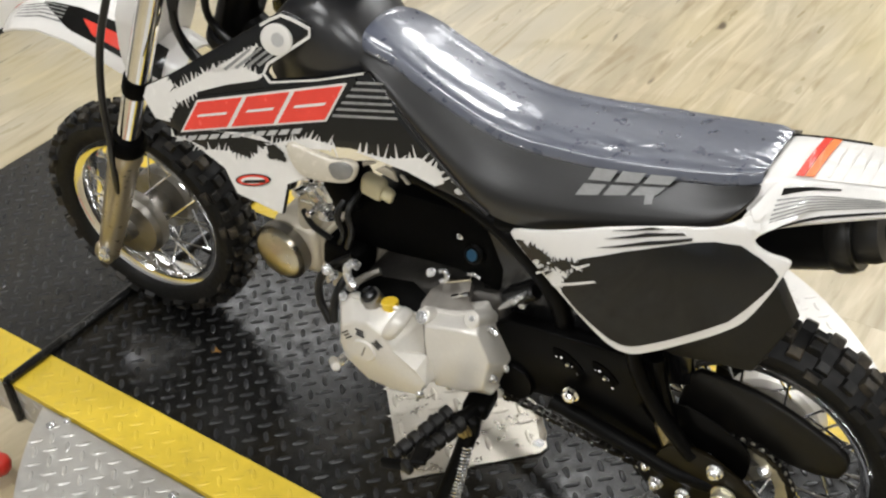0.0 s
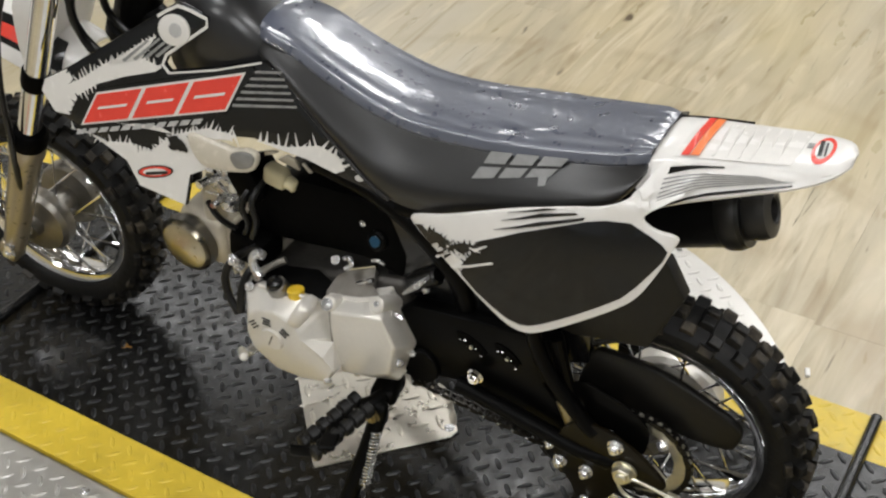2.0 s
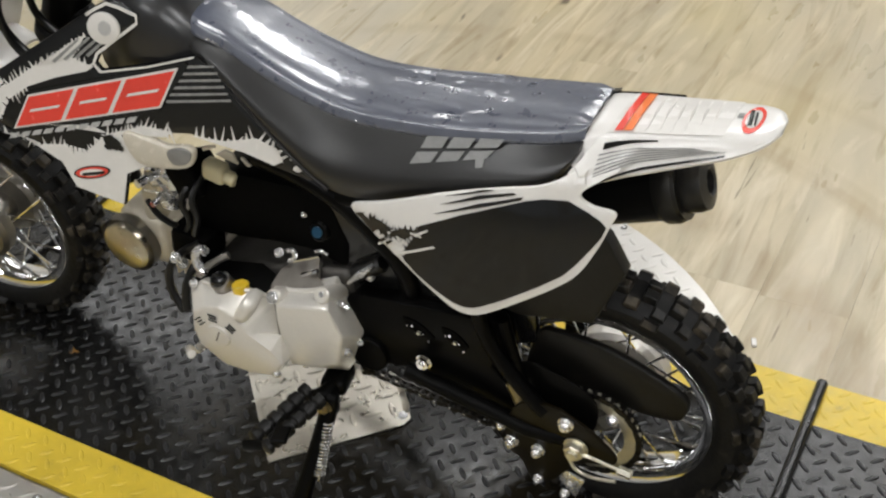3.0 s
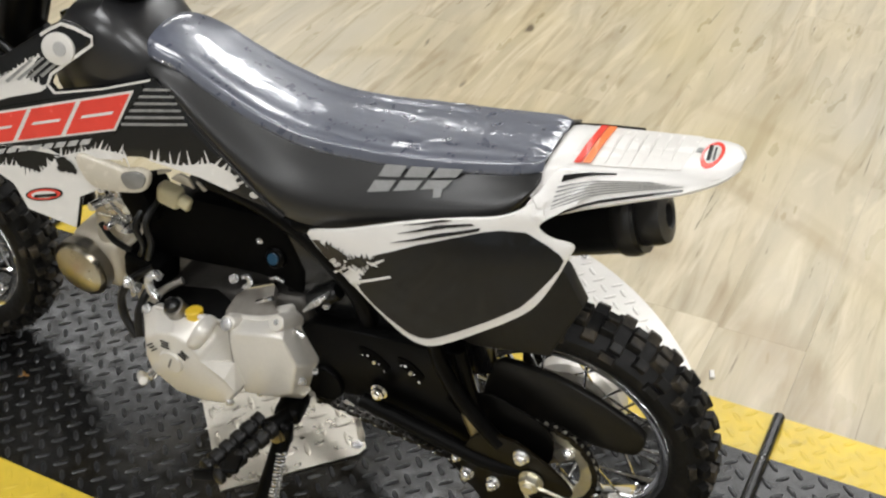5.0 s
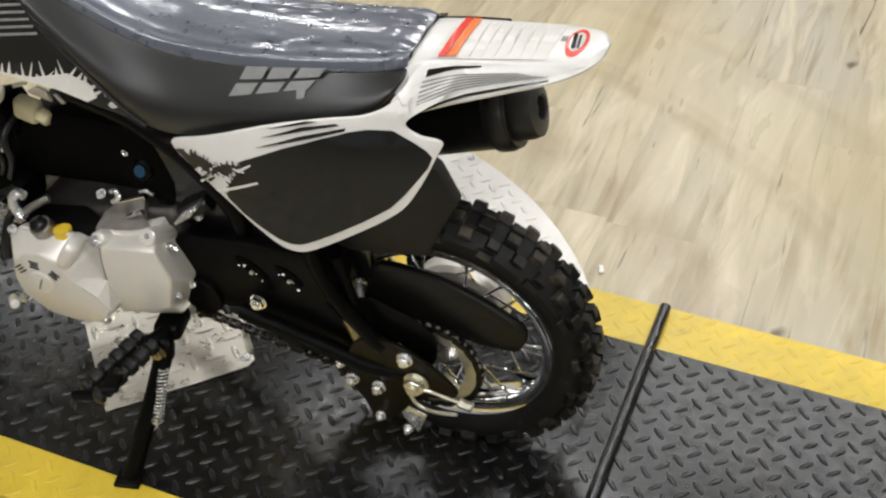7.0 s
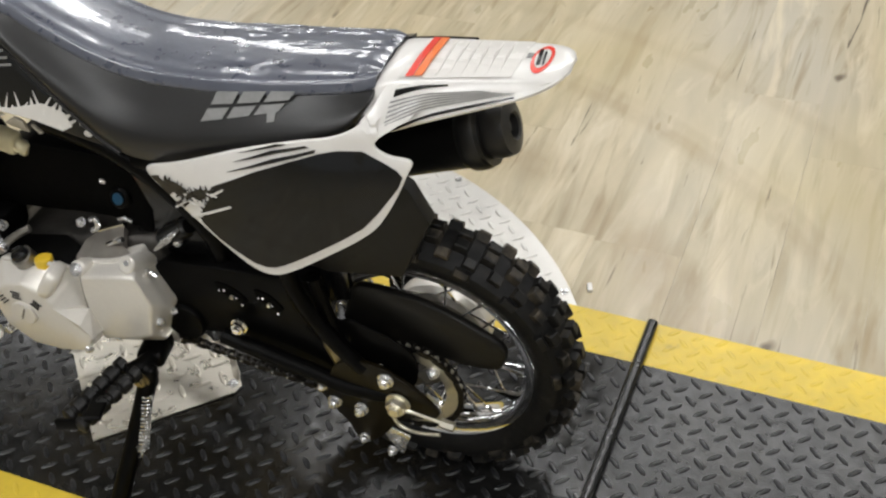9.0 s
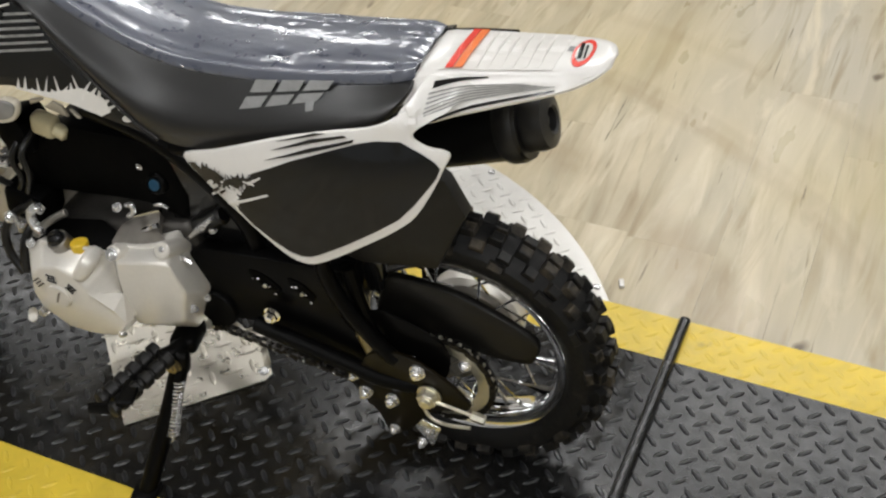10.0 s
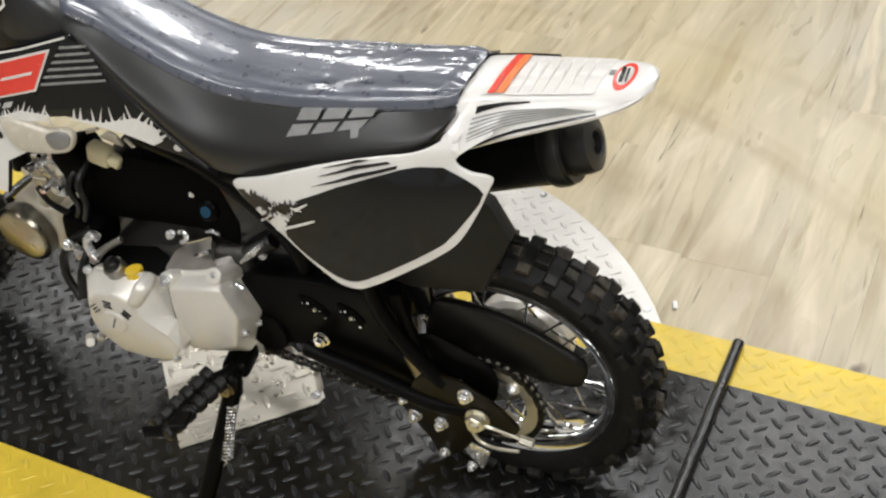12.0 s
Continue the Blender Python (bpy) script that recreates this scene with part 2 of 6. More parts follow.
def wood_print(name):
    """Printed vinyl plank: cream, tan and grey streaks along the plank, dark hairlines and a few knots."""
    m = bpy.data.materials.new(name)
    m.use_nodes = True
    nt = m.node_tree
    n, l = nt.nodes, nt.links
    b = n["Principled BSDF"]
    geo, info = n.new("ShaderNodeNewGeometry"), n.new("ShaderNodeObjectInfo")
    mul = n.new("ShaderNodeMath")
    mul.operation = "MULTIPLY"
    mul.inputs[1].default_value = 23.0
    l.new(info.outputs["Random"], mul.inputs[0])

    def layer(sx, sy, scale, detail, lo, hi, own=True, distort=0.0, rough_=0.55):
        mp = n.new("ShaderNodeMapping")
        mp.inputs["Scale"].default_value = (sx, sy, 1)
        l.new(geo.outputs["Position"], mp.inputs["Vector"])
        if own:
            com = n.new("ShaderNodeCombineXYZ")
            l.new(mul.outputs[0], com.inputs[1])
            l.new(com.outputs[0], mp.inputs["Location"])
        t = n.new("ShaderNodeTexNoise")
        t.inputs["Scale"].default_value, t.inputs["Detail"].default_value = scale, detail
        t.inputs["Roughness"].default_value, t.inputs["Distortion"].default_value = rough_, distort
        l.new(mp.outputs[0], t.inputs["Vector"])
        r = n.new("ShaderNodeMapRange")
        r.inputs["From Min"].default_value, r.inputs["From Max"].default_value = lo, hi
        l.new(t.outputs["Fac"], r.inputs["Value"])
        return r.outputs[0]

    def blend(fac, a_, b_):
        mx = n.new("ShaderNodeMix")
        mx.data_type = "RGBA"
        l.new(fac, mx.inputs["Factor"])
        for key, v in (("A", a_), ("B", b_)):
            if isinstance(v, tuple):
                mx.inputs[key].default_value = (*v, 1)
            else:
                l.new(v, mx.inputs[key])
        return mx.outputs["Result"]

    # each plank has its own tone
    tone = n.new("ShaderNodeMapRange")
    tone.inputs["To Min"].default_value, tone.inputs["To Max"].default_value = 0.0, 0.75
    l.new(info.outputs["Random"], tone.inputs["Value"])
    cream = blend(tone.outputs[0], (0.590, 0.507, 0.348), (0.470, 0.397, 0.257))
    base = blend(layer(7.0, 0.9, 1.6, 5, 0.34, 0.68, distort=1.0), cream, (0.350, 0.294, 0.188))
    base = blend(layer(1.3, 0.5, 1.1, 3, 0.42, 0.66, own=False), base, (0.43, 0.395, 0.315))
    base = blend(layer(9.0, 1.0, 2.2, 6, 0.52, 0.76, distort=1.6), base, (0.270, 0.208, 0.118))
    base = blend(layer(6.0, 0.9, 2.6, 5, 0.54, 0.76, distort=1.2), base, (0.620, 0.548, 0.402))
    base = blend(layer(0.9, 0.7, 1.3, 4, 0.46, 0.80, own=False), base, (0.470, 0.385, 0.190))
    # dark hairline cracks along the grain, and a few knots
    base = blend(layer(30.0, 1.7, 1.9, 4, 0.675, 0.735, distort=1.5), base, (0.105, 0.080, 0.050))
    base = blend(layer(5.0, 2.6, 2.6, 2, 0.745, 0.80), base, (0.120, 0.090, 0.055))
    # brown scuff rings that the turning track has left round its axle
    flat = n.new("ShaderNodeVectorMath")
    flat.operation = "MULTIPLY_ADD"
    flat.inputs[1].default_value, flat.inputs[2].default_value = (1, 1, 0), (-0.04, 0.012, 0)
    l.new(geo.outputs["Position"], flat.inputs[0])
    far = n.new("ShaderNodeVectorMath")
    far.operation = "LENGTH"
    l.new(flat.outputs["Vector"], far.inputs[0])
    for radius, half, most in ((0.835, 0.075, 0.42), (1.088, 0.034, 0.36), (1.125, 0.016, 0.20), (1.32, 0.03, 0.22)):
        off = n.new("ShaderNodeMath")
        off.operation = "SUBTRACT"
        off.inputs[1].default_value = radius
        l.new(far.outputs["Value"], off.inputs[0])
        size = n.new("ShaderNodeMath")
        size.operation = "ABSOLUTE"
        l.new(off.outputs[0], size.inputs[0])
        band = n.new("ShaderNodeMapRange")
        band.inputs["From Min"].default_value, band.inputs["From Max"].default_value = half * 0.25, half
        band.inputs["To Min"].default_value, band.inputs["To Max"].default_value = most, 0.0
        l.new(size.outputs[0], band.inputs["Value"])
        patchy = n.new("ShaderNodeMath")
        patchy.operation = "MULTIPLY"
        l.new(band.outputs[0], patchy.inputs[0])
        l.new(layer(2.2, 2.2, 2.4, 5, 0.30, 0.62, own=False), patchy.inputs[1])
        base = blend(patchy.outputs[0], base, (0.260, 0.180, 0.085))
    l.new(base, b.inputs["Base Color"])
    b.inputs["Specular IOR Level"].default_value = 0.45
    rr = n.new("ShaderNodeMapRange")
    rr.inputs["To Min"].default_value, rr.inputs["To Max"].default_value = 0.27, 0.42
    l.new(layer(6.0, 1.5, 3.0, 3, 0.3, 0.7), rr.inputs["Value"])
    l.new(rr.outputs[0], b.inputs["Roughness"])
    bp = n.new("ShaderNodeBump")
    bp.inputs["Strength"].default_value, bp.inputs["Distance"].default_value = 0.10, 0.001
    l.new(layer(60.0, 4.0, 3.0, 3, 0.3, 0.7), bp.inputs["Height"])
    l.new(bp.outputs[0], b.inputs["Normal"])
    return m


M["wood"] = wood_print("vinyl_wood_plank")
M["joint"] = mat("floor_joint", (0.36, 0.305, 0.215), 0.6)

lamp_mat = bpy.data.materials.new("lamp_diffuser")
lamp_mat.use_nodes = True
lamp_b = lamp_mat.node_tree.nodes["Principled BSDF"]
lamp_b.inputs["Emission Color"].default_value, lamp_b.inputs["Emission Strength"].default_value = (*WARM, 1), 6.0
M["lamp"] = lamp_mat


# ---- mesh helpers ----
def part(name, bm, material, parent=None, label="", smooth=True, angle=35):
    me = bpy.data.meshes.new(name)
    bmesh.ops.recalc_face_normals(bm, faces=bm.faces[:])
    if smooth:
        lim = radians(angle)
        for f in bm.faces:
            f.smooth = True
        for e in bm.edges:
            if len(e.link_faces) == 2 and e.calc_face_angle(0) > lim:
                e.smooth = False
    bm.to_mesh(me)
    bm.free()
    me.materials.append(material)
    ob = new(name, me)
    ob.parent = parent
    if label:
        ob["label"] = label
    return ob


def spline(pts, n, closed=False):
    """n points a span on a smooth curve through pts."""
    pts = [Vector(p) for p in pts]
    out, c = [], len(pts)
    for i in range(c if closed else c - 1):
        if closed:
            p0, p1, p2, p3 = (pts[(i + k) % c] for k in (-1, 0, 1, 2))
        else:
            p0, p1, p2, p3 = (pts[min(max(i + k, 0), c - 1)] for k in (-1, 0, 1, 2))
        for k in range(n):
            t = k / n
            out.append(0.5 * (2 * p1 + (p2 - p0) * t + (2 * p0 - 5 * p1 + 4 * p2 - p3) * t * t + (3 * p1 - p0 - 3 * p2 + p3) * t ** 3))
    if not closed:
        out.append(pts[-1])
    return out


def loft(bm, rings, closed_ring=True, caps=True):
    rows = [[bm.verts.new(p) for p in r] for r in rings]
    for a, b in zip(rows, rows[1:]):
        n = len(a)
        for j in range(n if closed_ring else n - 1):
            bm.faces.new((a[j], a[(j + 1) % n], b[(j + 1) % n], b[j]))
    if caps and closed_ring:
        bm.faces.new(rows[0][::-1])
        bm.faces.new(rows[-1])
    return bm


def tube(bm, pts, r, n=10, span=4, taper=None):
    path = spline(pts, span) if span > 1 else [Vector(p) for p in pts]
    side = None
    rings = []
    for i, p in enumerate(path):
        d = (path[min(i + 1, len(path) - 1)] - path[max(i - 1, 0)]).normalized()
        if side is None:
            side = d.orthogonal().normalized()
        side = (side - d * side.dot(d)).normalized()
        up = d.cross(side)
        k = i / max(1, len(path) - 1)
        rr = r if taper is None else r + (taper - r) * k
        rings.append([p + rr * (math.cos(a) * side + math.sin(a) * up) for a in (2 * math.pi * j / n for j in range(n))])
    return loft(bm, rings)


def lathe(bm, profile, n=48, axis="y", at=(0, 0, 0), close=True):
    """profile: (radius, along)."""
    at = Vector(at)
    rings = []
    for r, s in profile:
        ring = []
        for j in range(n):
            a = 2 * math.pi * j / n
            c, q = r * math.cos(a), r * math.sin(a)
            ring.append(at + Vector({"y": (c, s, q), "x": (s, c, q), "z": (c, q, s)}[axis]))
        rings.append(ring)
    return loft(bm, rings, caps=close)


def block(bm, centre, size, rot=(0, 0, 0), bevel=0.0, seg=2):
    m = pose(*centre, *rot) @ Matrix.Diagonal((*size, 1))
    made = bmesh.ops.create_cube(bm, size=1, matrix=m)
    if bevel:
        vs = set(made["verts"])
        es = [e for e in bm.edges if e.verts[0] in vs and e.verts[1] in vs]
        bmesh.ops.bevel(bm, geom=es, offset=bevel, segments=seg, affect="EDGES", profile=0.5)
    return bm


def cyl(bm, a, b, r, n=16, bevel=0.0):
    a, b = Vector(a), Vector(b)
    d = (b - a)
    u = d.normalized()
    s = u.orthogonal().normalized()
    t = u.cross(s)
    def ring(p, q):
        return [p + q * (math.cos(2 * math.pi * j / n) * s + math.sin(2 * math.pi * j / n) * t) for j in range(n)]
    if bevel:
        rings = [ring(a, r - bevel), ring(a + u * bevel, r), ring(b - u * bevel, r), ring(b, r - bevel)]
    else:
        rings = [ring(a, r), ring(b, r)]
    return loft(bm, rings)


def sheet(bm, outline, depth, back, cuts=2, bevel=0.0, rim=0.0):
    """A plate with an outline in x and z that follows depth(x, z) in y and is back metres thick; its rim rolls back by rim."""
    vs = [bm.verts.new((x, 0, z)) for x, z in outline]
    es = [bm.edges.new((vs[i], vs[(i + 1) % len(vs)])) for i in range(len(vs))]
    bmesh.ops.triangle_fill(bm, edges=es, use_beauty=True)
    for _ in range(cuts):
        bmesh.ops.subdivide_edges(bm, edges=[e for e in bm.edges if e.calc_length() > 0.018], cuts=1, use_grid_fill=False)
        bmesh.ops.triangulate(bm, faces=[f for f in bm.faces if len(f.verts) > 3])
    for v in bm.verts:
        v.co.y = depth(v.co.x, v.co.z)
    front = set(bm.faces)
    made = bmesh.ops.extrude_face_region(bm, geom=list(front))
    for v in (g for g in made["geom"] if isinstance(g, bmesh.types.BMVert)):
        v.co.y += back
    if bevel:
        bmesh.ops.recalc_face_normals(bm, faces=bm.faces[:])
        es = [e for e in bm.edges if len(e.link_faces) == 2 and e.calc_face_angle(0) > 0.9]
        bmesh.ops.bevel(bm, geom=es, offset=bevel, segments=2, affect="EDGES", profile=0.5)
    return bm


def rounded(outline, n=4):
    return [(p.x, p.y) for p in spline([(x, z, 0) for x, z in outline], n, closed=True)]


def spiky(outline, amp, seed, step=0.006, only=None):
    """An outline whose border is torn into spikes that point outwards, as in a paint splash."""
    rnd = random.Random(seed)
    pts = [Vector((x, z)) for x, z in outline]
    out = []
    mid = sum(pts, Vector((0, 0))) / len(pts)
    for i, p in enumerate(pts):
        q = pts[(i + 1) % len(pts)]
        n = max(1, int((q - p).length / step))
        torn = only is None or i in only
        d = (q - p).normalized() if (q - p).length else Vector((1, 0))
        nrm = Vector((d.y, -d.x))
        if nrm.dot((p + q) / 2 - mid) < 0:
            nrm = -nrm
        for k in range(n):
            b = p + (q - p) * (k / n)
            out.append(tuple(b))
            if torn and n > 1:
                b2 = p + (q - p) * ((k + rnd.uniform(0.42, 0.58)) / n)
                half = d * (q - p).length / n * rnd.uniform(0.16, 0.30)
                out.append(tuple(b2 - half))
                out.append(tuple(b2 + nrm * amp * rnd.uniform(0.15, 1.0) + d * amp * rnd.uniform(-0.25, 0.40)))
                out.append(tuple(b2 + half))
    return out


def bolt(parent, where, r=0.008, out=0.008, material=None, label="", axis=(0, -1, 0), name="bolt"):
    """A hexagon bolt with a washer."""
    bm = bmesh.new()
    w, u = Vector(where), Vector(axis)
    cyl(bm, w, w + u * 0.002, r * 1.25, 16)
    cyl(bm, w + u * 0.0015, w + u * out * 0.7, r, 6, 0.0008)
    cyl(bm, w + u * out * 0.6, w + u * out, r * 0.55, 10, 0.0006)
    return part(name, bm, material or M["steel"], parent, label)


# ---- the setting ----
def slab(name, x0, x1, y0, y1, z0, z1, material, label, bevel=0.0, parent=None):
    bm = bmesh.new()
    block(bm, ((x0 + x1) / 2, (y0 + y1) / 2, (z0 + z1) / 2), (x1 - x0, y1 - y0, z1 - z0), bevel=bevel)
    return tagged(part(name, bm, material, parent), label, kind="" if parent else "structure")


X0, X1, Y0, Y1 = -6.0, 6.5, -5.5, 7.0
floor = slab("floor", X0 - 0.1, X1 + 0.1, Y0 - 0.1, Y1 + 0.1, FLOOR - 0.06, FLOOR - 0.003, M["joint"], "floor laid with pale wood-look vinyl planks")
slab("ceiling", X0 - 0.1, X1 + 0.1, Y0 - 0.1, Y1 + 0.1, CEIL, CEIL + 0.1, M["ceiling"], "plain grey painted showroom ceiling")
slab("wall_west", X0 - 0.1, X0, Y0, Y1, FLOOR - 0.003, CEIL, M["wall"], "plain white painted showroom wall")
slab("wall_east", X1, X1 + 0.1, Y0, Y1, FLOOR - 0.003, CEIL, M["wall"], "plain white painted showroom wall")
slab("wall_north", X0 - 0.1, X1 + 0.1, Y1, Y1 + 0.1, FLOOR - 0.003, CEIL, M["wall"], "plain white painted showroom wall")
slab("wall_south", X0 - 0.1, X1 + 0.1, Y0 - 0.1, Y0, FLOOR - 0.003, CEIL, M["wall"], "plain white painted showroom wall")
slab("baseboard", X0, X0 + 0.012, Y0, Y1, FLOOR, FLOOR + 0.07, M["wall"], "low white baseboard along the wall", 0.003)
partition = tagged(new("display_partition"), "low white painted display partition standing on the floor", "partition")
slab("panel", -1.90, -1.815, -0.9, 2.1, FLOOR + 0.004, 1.05, M["partition"], "plain white panel", 0.006, partition)
slab("kick_strip", -1.895, -1.812, -0.89, 2.09, FLOOR, FLOOR + 0.012, M["flap"], "dark strip at the foot", 0.0, partition)


def ceiling_light(x, y, long, wide):
    top = tagged(new("ceiling_light"), "white fluorescent ceiling panel with a glowing diffuser", "ceiling light", "ceiling lights")
    top.location = (x, y, CEIL)
    bm = bmesh.new()
    block(bm, (0, 0, -0.03), (long + 0.10, wide + 0.10, 0.06), bevel=0.006)
    part("frame", bm, M["wall"], top)
    bm = bmesh.new()
    block(bm, (0, 0, -0.064), (long + 0.02, wide + 0.02, 0.008), bevel=0.002)
    part("diffuser", bm, M["lamp"], top, "glowing white diffuser")


for lx, ly, long, wide, watts in LAMPS:
    ceiling_light(lx, ly, long, wide)

# ---- the turntable and its track ----
CX, CY, CR = 0.04, -0.012, 0.650
HALF = 0.322


def lozenges(bm, inside, x0, x1, y0, y1, z, pitch=0.0245, long=0.0125, wide=0.0036, high=0.0017):
    """Raised tread: pointed lozenges, set crosswise in turn."""
    c = math.cos(math.pi / 4)
    n = int((x1 - x0 + y1 - y0) / pitch) + 4
    for i in range(-n, n):
        for j in range(-n, n):
            u, v = i * pitch, j * pitch
            x, y = (x0 + x1) / 2 + c * (u - v), (y0 + y1) / 2 + c * (u + v)
            if not (x0 < x < x1 and y0 < y < y1 and inside(x, y)):
                continue
            a = math.pi / 4 + (math.pi / 2 if (i + j) % 2 else 0)
            d, s = Vector((math.cos(a), math.sin(a), 0)), Vector((-math.sin(a), math.cos(a), 0))
            o = Vector((x, y, z))
            base = [o + d * long, o + d * long * 0.5 + s * wide, o - d * long * 0.5 + s * wide, o - d * long,
                    o - d * long * 0.5 - s * wide, o + d * long * 0.5 - s * wide]
            up = Vector((0, 0, high))
            top = [o + d * long * 0.72 + up * 0.8, o + d * long * 0.4 + s * wide * 0.45 + up, o - d * long * 0.4 + s * wide * 0.45 + up,
                   o - d * long * 0.72 + up * 0.8, o - d * long * 0.4 - s * wide * 0.45 + up, o + d * long * 0.4 - s * wide * 0.45 + up]
            b, t = [bm.verts.new(p) for p in base], [bm.verts.new(p) for p in top]
            bm.faces.new(t)
            for k in range(6):
                bm.faces.new((b[k], b[(k + 1) % 6], t[(k + 1) % 6], t[k]))
    return bm


turntable = tagged(new("turntable"), "low steel turntable with black tread plate and yellow edges", "turntable")
SEAM_F, SEAM_R = -0.612, 0.713
STRIPE_N, STRIPE_F = -0.2413, 0.2343


def deck(name, x0, x1, label):
    """One length of the track: black tread plate between two yellow painted borders, with bright tread-plate sides."""
    bm = bmesh.new()
    block(bm, ((x0 + x1) / 2, (STRIPE_N + STRIPE_F) / 2, -0.005), (x1 - x0, STRIPE_F - STRIPE_N, 0.010))
    d = part(name, bm, M["plate_black"], turntable, label)
    bm = bmesh.new()
    lozenges(bm, lambda x, y: STRIPE_N + 0.003 < y < STRIPE_F - 0.003, x0 + 0.008, x1 - 0.008, STRIPE_N, STRIPE_F, 0.0)
    tagged(part("tread", bm, M["tread_black"], d, "raised black lozenge tread", smooth=False), kind="stuff")
    for ya, yb in ((-HALF, STRIPE_N), (STRIPE_F, HALF)):
        bm = bmesh.new()
        block(bm, ((x0 + x1) / 2, (ya + yb) / 2, -0.005), (x1 - x0, yb - ya, 0.010))
        e = part("border", bm, M["plate_yellow"], turntable, "yellow painted border of the tread plate")
        bm = bmesh.new()
        lozenges(bm, lambda x, y, a=ya, b=yb: a + 0.006 < y < b - 0.004, x0 + 0.008, x1 - 0.008, -HALF, HALF, 0.0, high=0.0007)
        tagged(part("tread", bm, M["plate_yellow"], e, "raised yellow lozenge tread", smooth=False), kind="stuff")
        yy = ya if ya < 0 else yb
        bm = bmesh.new()
        block(bm, ((x0 + x1) / 2, yy - 0.004 * (1 if yy > 0 else -1), (FLOOR - 0.010) / 2 - 0.001), (x1 - x0, 0.008, -FLOOR - 0.012))
        s = part("side_skirt", bm, M["plate_silver"], turntable, "bright tread-plate side of the track")
        if yy < 0 and x0 < -0.5:
            bm = bmesh.new()
            lozenges(bm, lambda x, y: True, x0, x1, -0.030, 0.030, 0.0)
            bm.transform(Matrix.Translation((0, yy, -0.042)) @ Matrix.Rotation(radians(90), 4, "X"))
            tagged(part("tread", bm, M["plate_silver"], s, smooth=False), kind="stuff")


deck("front_deck", -1.15, SEAM_F - 0.006, "front length of the black tread plate")
deck("deck", SEAM_F + 0.006, SEAM_R - 0.006, "middle length of the black tread plate")
deck("rear_deck", SEAM_R + 0.006, 1.26, "rear length of the black tread plate")

for xs in (SEAM_F, SEAM_R):
    bm = bmesh.new()
    pts = [(xs, -HALF - 0.004, 0.006), (xs, -0.1, 0.006), (xs, 0.1, 0.006), (xs, HALF - 0.006, 0.006)]
    tube(bm, pts, 0.0085, 12, 3)
    tube(bm, [(xs, -HALF - 0.005, 0.008), (xs, -HALF - 0.006, -0.03), (xs, -HALF - 0.006, FLOOR + 0.004)], 0.0065, 10, 3)
    part("seam_cord", bm, M["cord"], turntable, "glossy black rubber cord in the seam")


def wing(sign):
    """A segment of the round plate beside the track."""
    bm = bmesh.new()
    ya = sign * (HALF + 0.0035)
    half = math.acos((ya - CY) / CR * sign)
    n = 64
    arc = [(CX + CR * math.sin(-half + 2 * half * k / n), CY + sign * CR * math.cos(-half + 2 * half * k / n)) for k in range(n + 1)]
    rings = [[Vector((x, y, z)) for x, y in arc] for z in (-0.011, -0.007)]
    loft(bm, rings)
    w = part("wing_plate", bm, M["plate_silver"], turntable, "rounded bright aluminium tread plate beside the track", angle=50)
    bm = bmesh.new()
    lozenges(bm, lambda x, y: (x - CX) ** 2 + (y - CY) ** 2 < (CR - 0.012) ** 2 and sign * y > HALF + 0.010, CX - CR, CX + CR, -0.68, 0.68, -0.007, high=0.0012)
    tagged(part("tread", bm, M["plate_silver"], w, smooth=False), kind="stuff")
    for a in (-1.02, -0.64, -0.105, 0.43, 0.965):
        rb = CR - (0.011 if sign > 0 else 0.05)
        bolt(w, (CX + rb * math.sin(a), CY + sign * rb * math.cos(a), -0.007), 0.0050, 0.004, axis=(0, 0, 1))
    for xb in (-0.485, -0.217, 0.05, 0.32):
        if sign < 0:
            bolt(w, (xb, ya - 0.021, -0.007), 0.006, 0.005, axis=(0, 0, 1))
    bm = bmesh.new()
    loft(bm, [[Vector((CX + (x - CX) * 0.97, y * 0.985 + 0.004 * sign, z)) for x, y in arc] for z in (FLOOR, -0.012)])
    part("drum", bm, M["matt"], turntable, "dark steel drum under the plate", angle=50)


wing(-1)
wing(1)

# the loose aluminium sheet that lies on the track
sheet_plate = tagged(new("tread_sheet"), "bright aluminium tread-plate sheet bolted to the track", "metal sheet")
SH = [(-0.091, -0.009), (0.051, -0.157), (0.192, -0.012), (0.194, 0.004), (0.144, 0.061), (0.098, 0.065), (0.061, 0.061), (-0.040, 0.055)]
bm = bmesh.new()
loft(bm, [[Vector((x, y, z)) for x, y in SH] for z in (0.0021, 0.0045)])
part("plate", bm, M["sheet"], sheet_plate)


def in_sheet(x, y):
    for i in range(len(SH)):
        (ax, ay), (bx, by) = SH[i], SH[(i + 1) % len(SH)]
        if (bx - ax) * (y - ay) - (by - ay) * (x - ax) < 0.008 * math.hypot(bx - ax, by - ay):
            return False
    return True


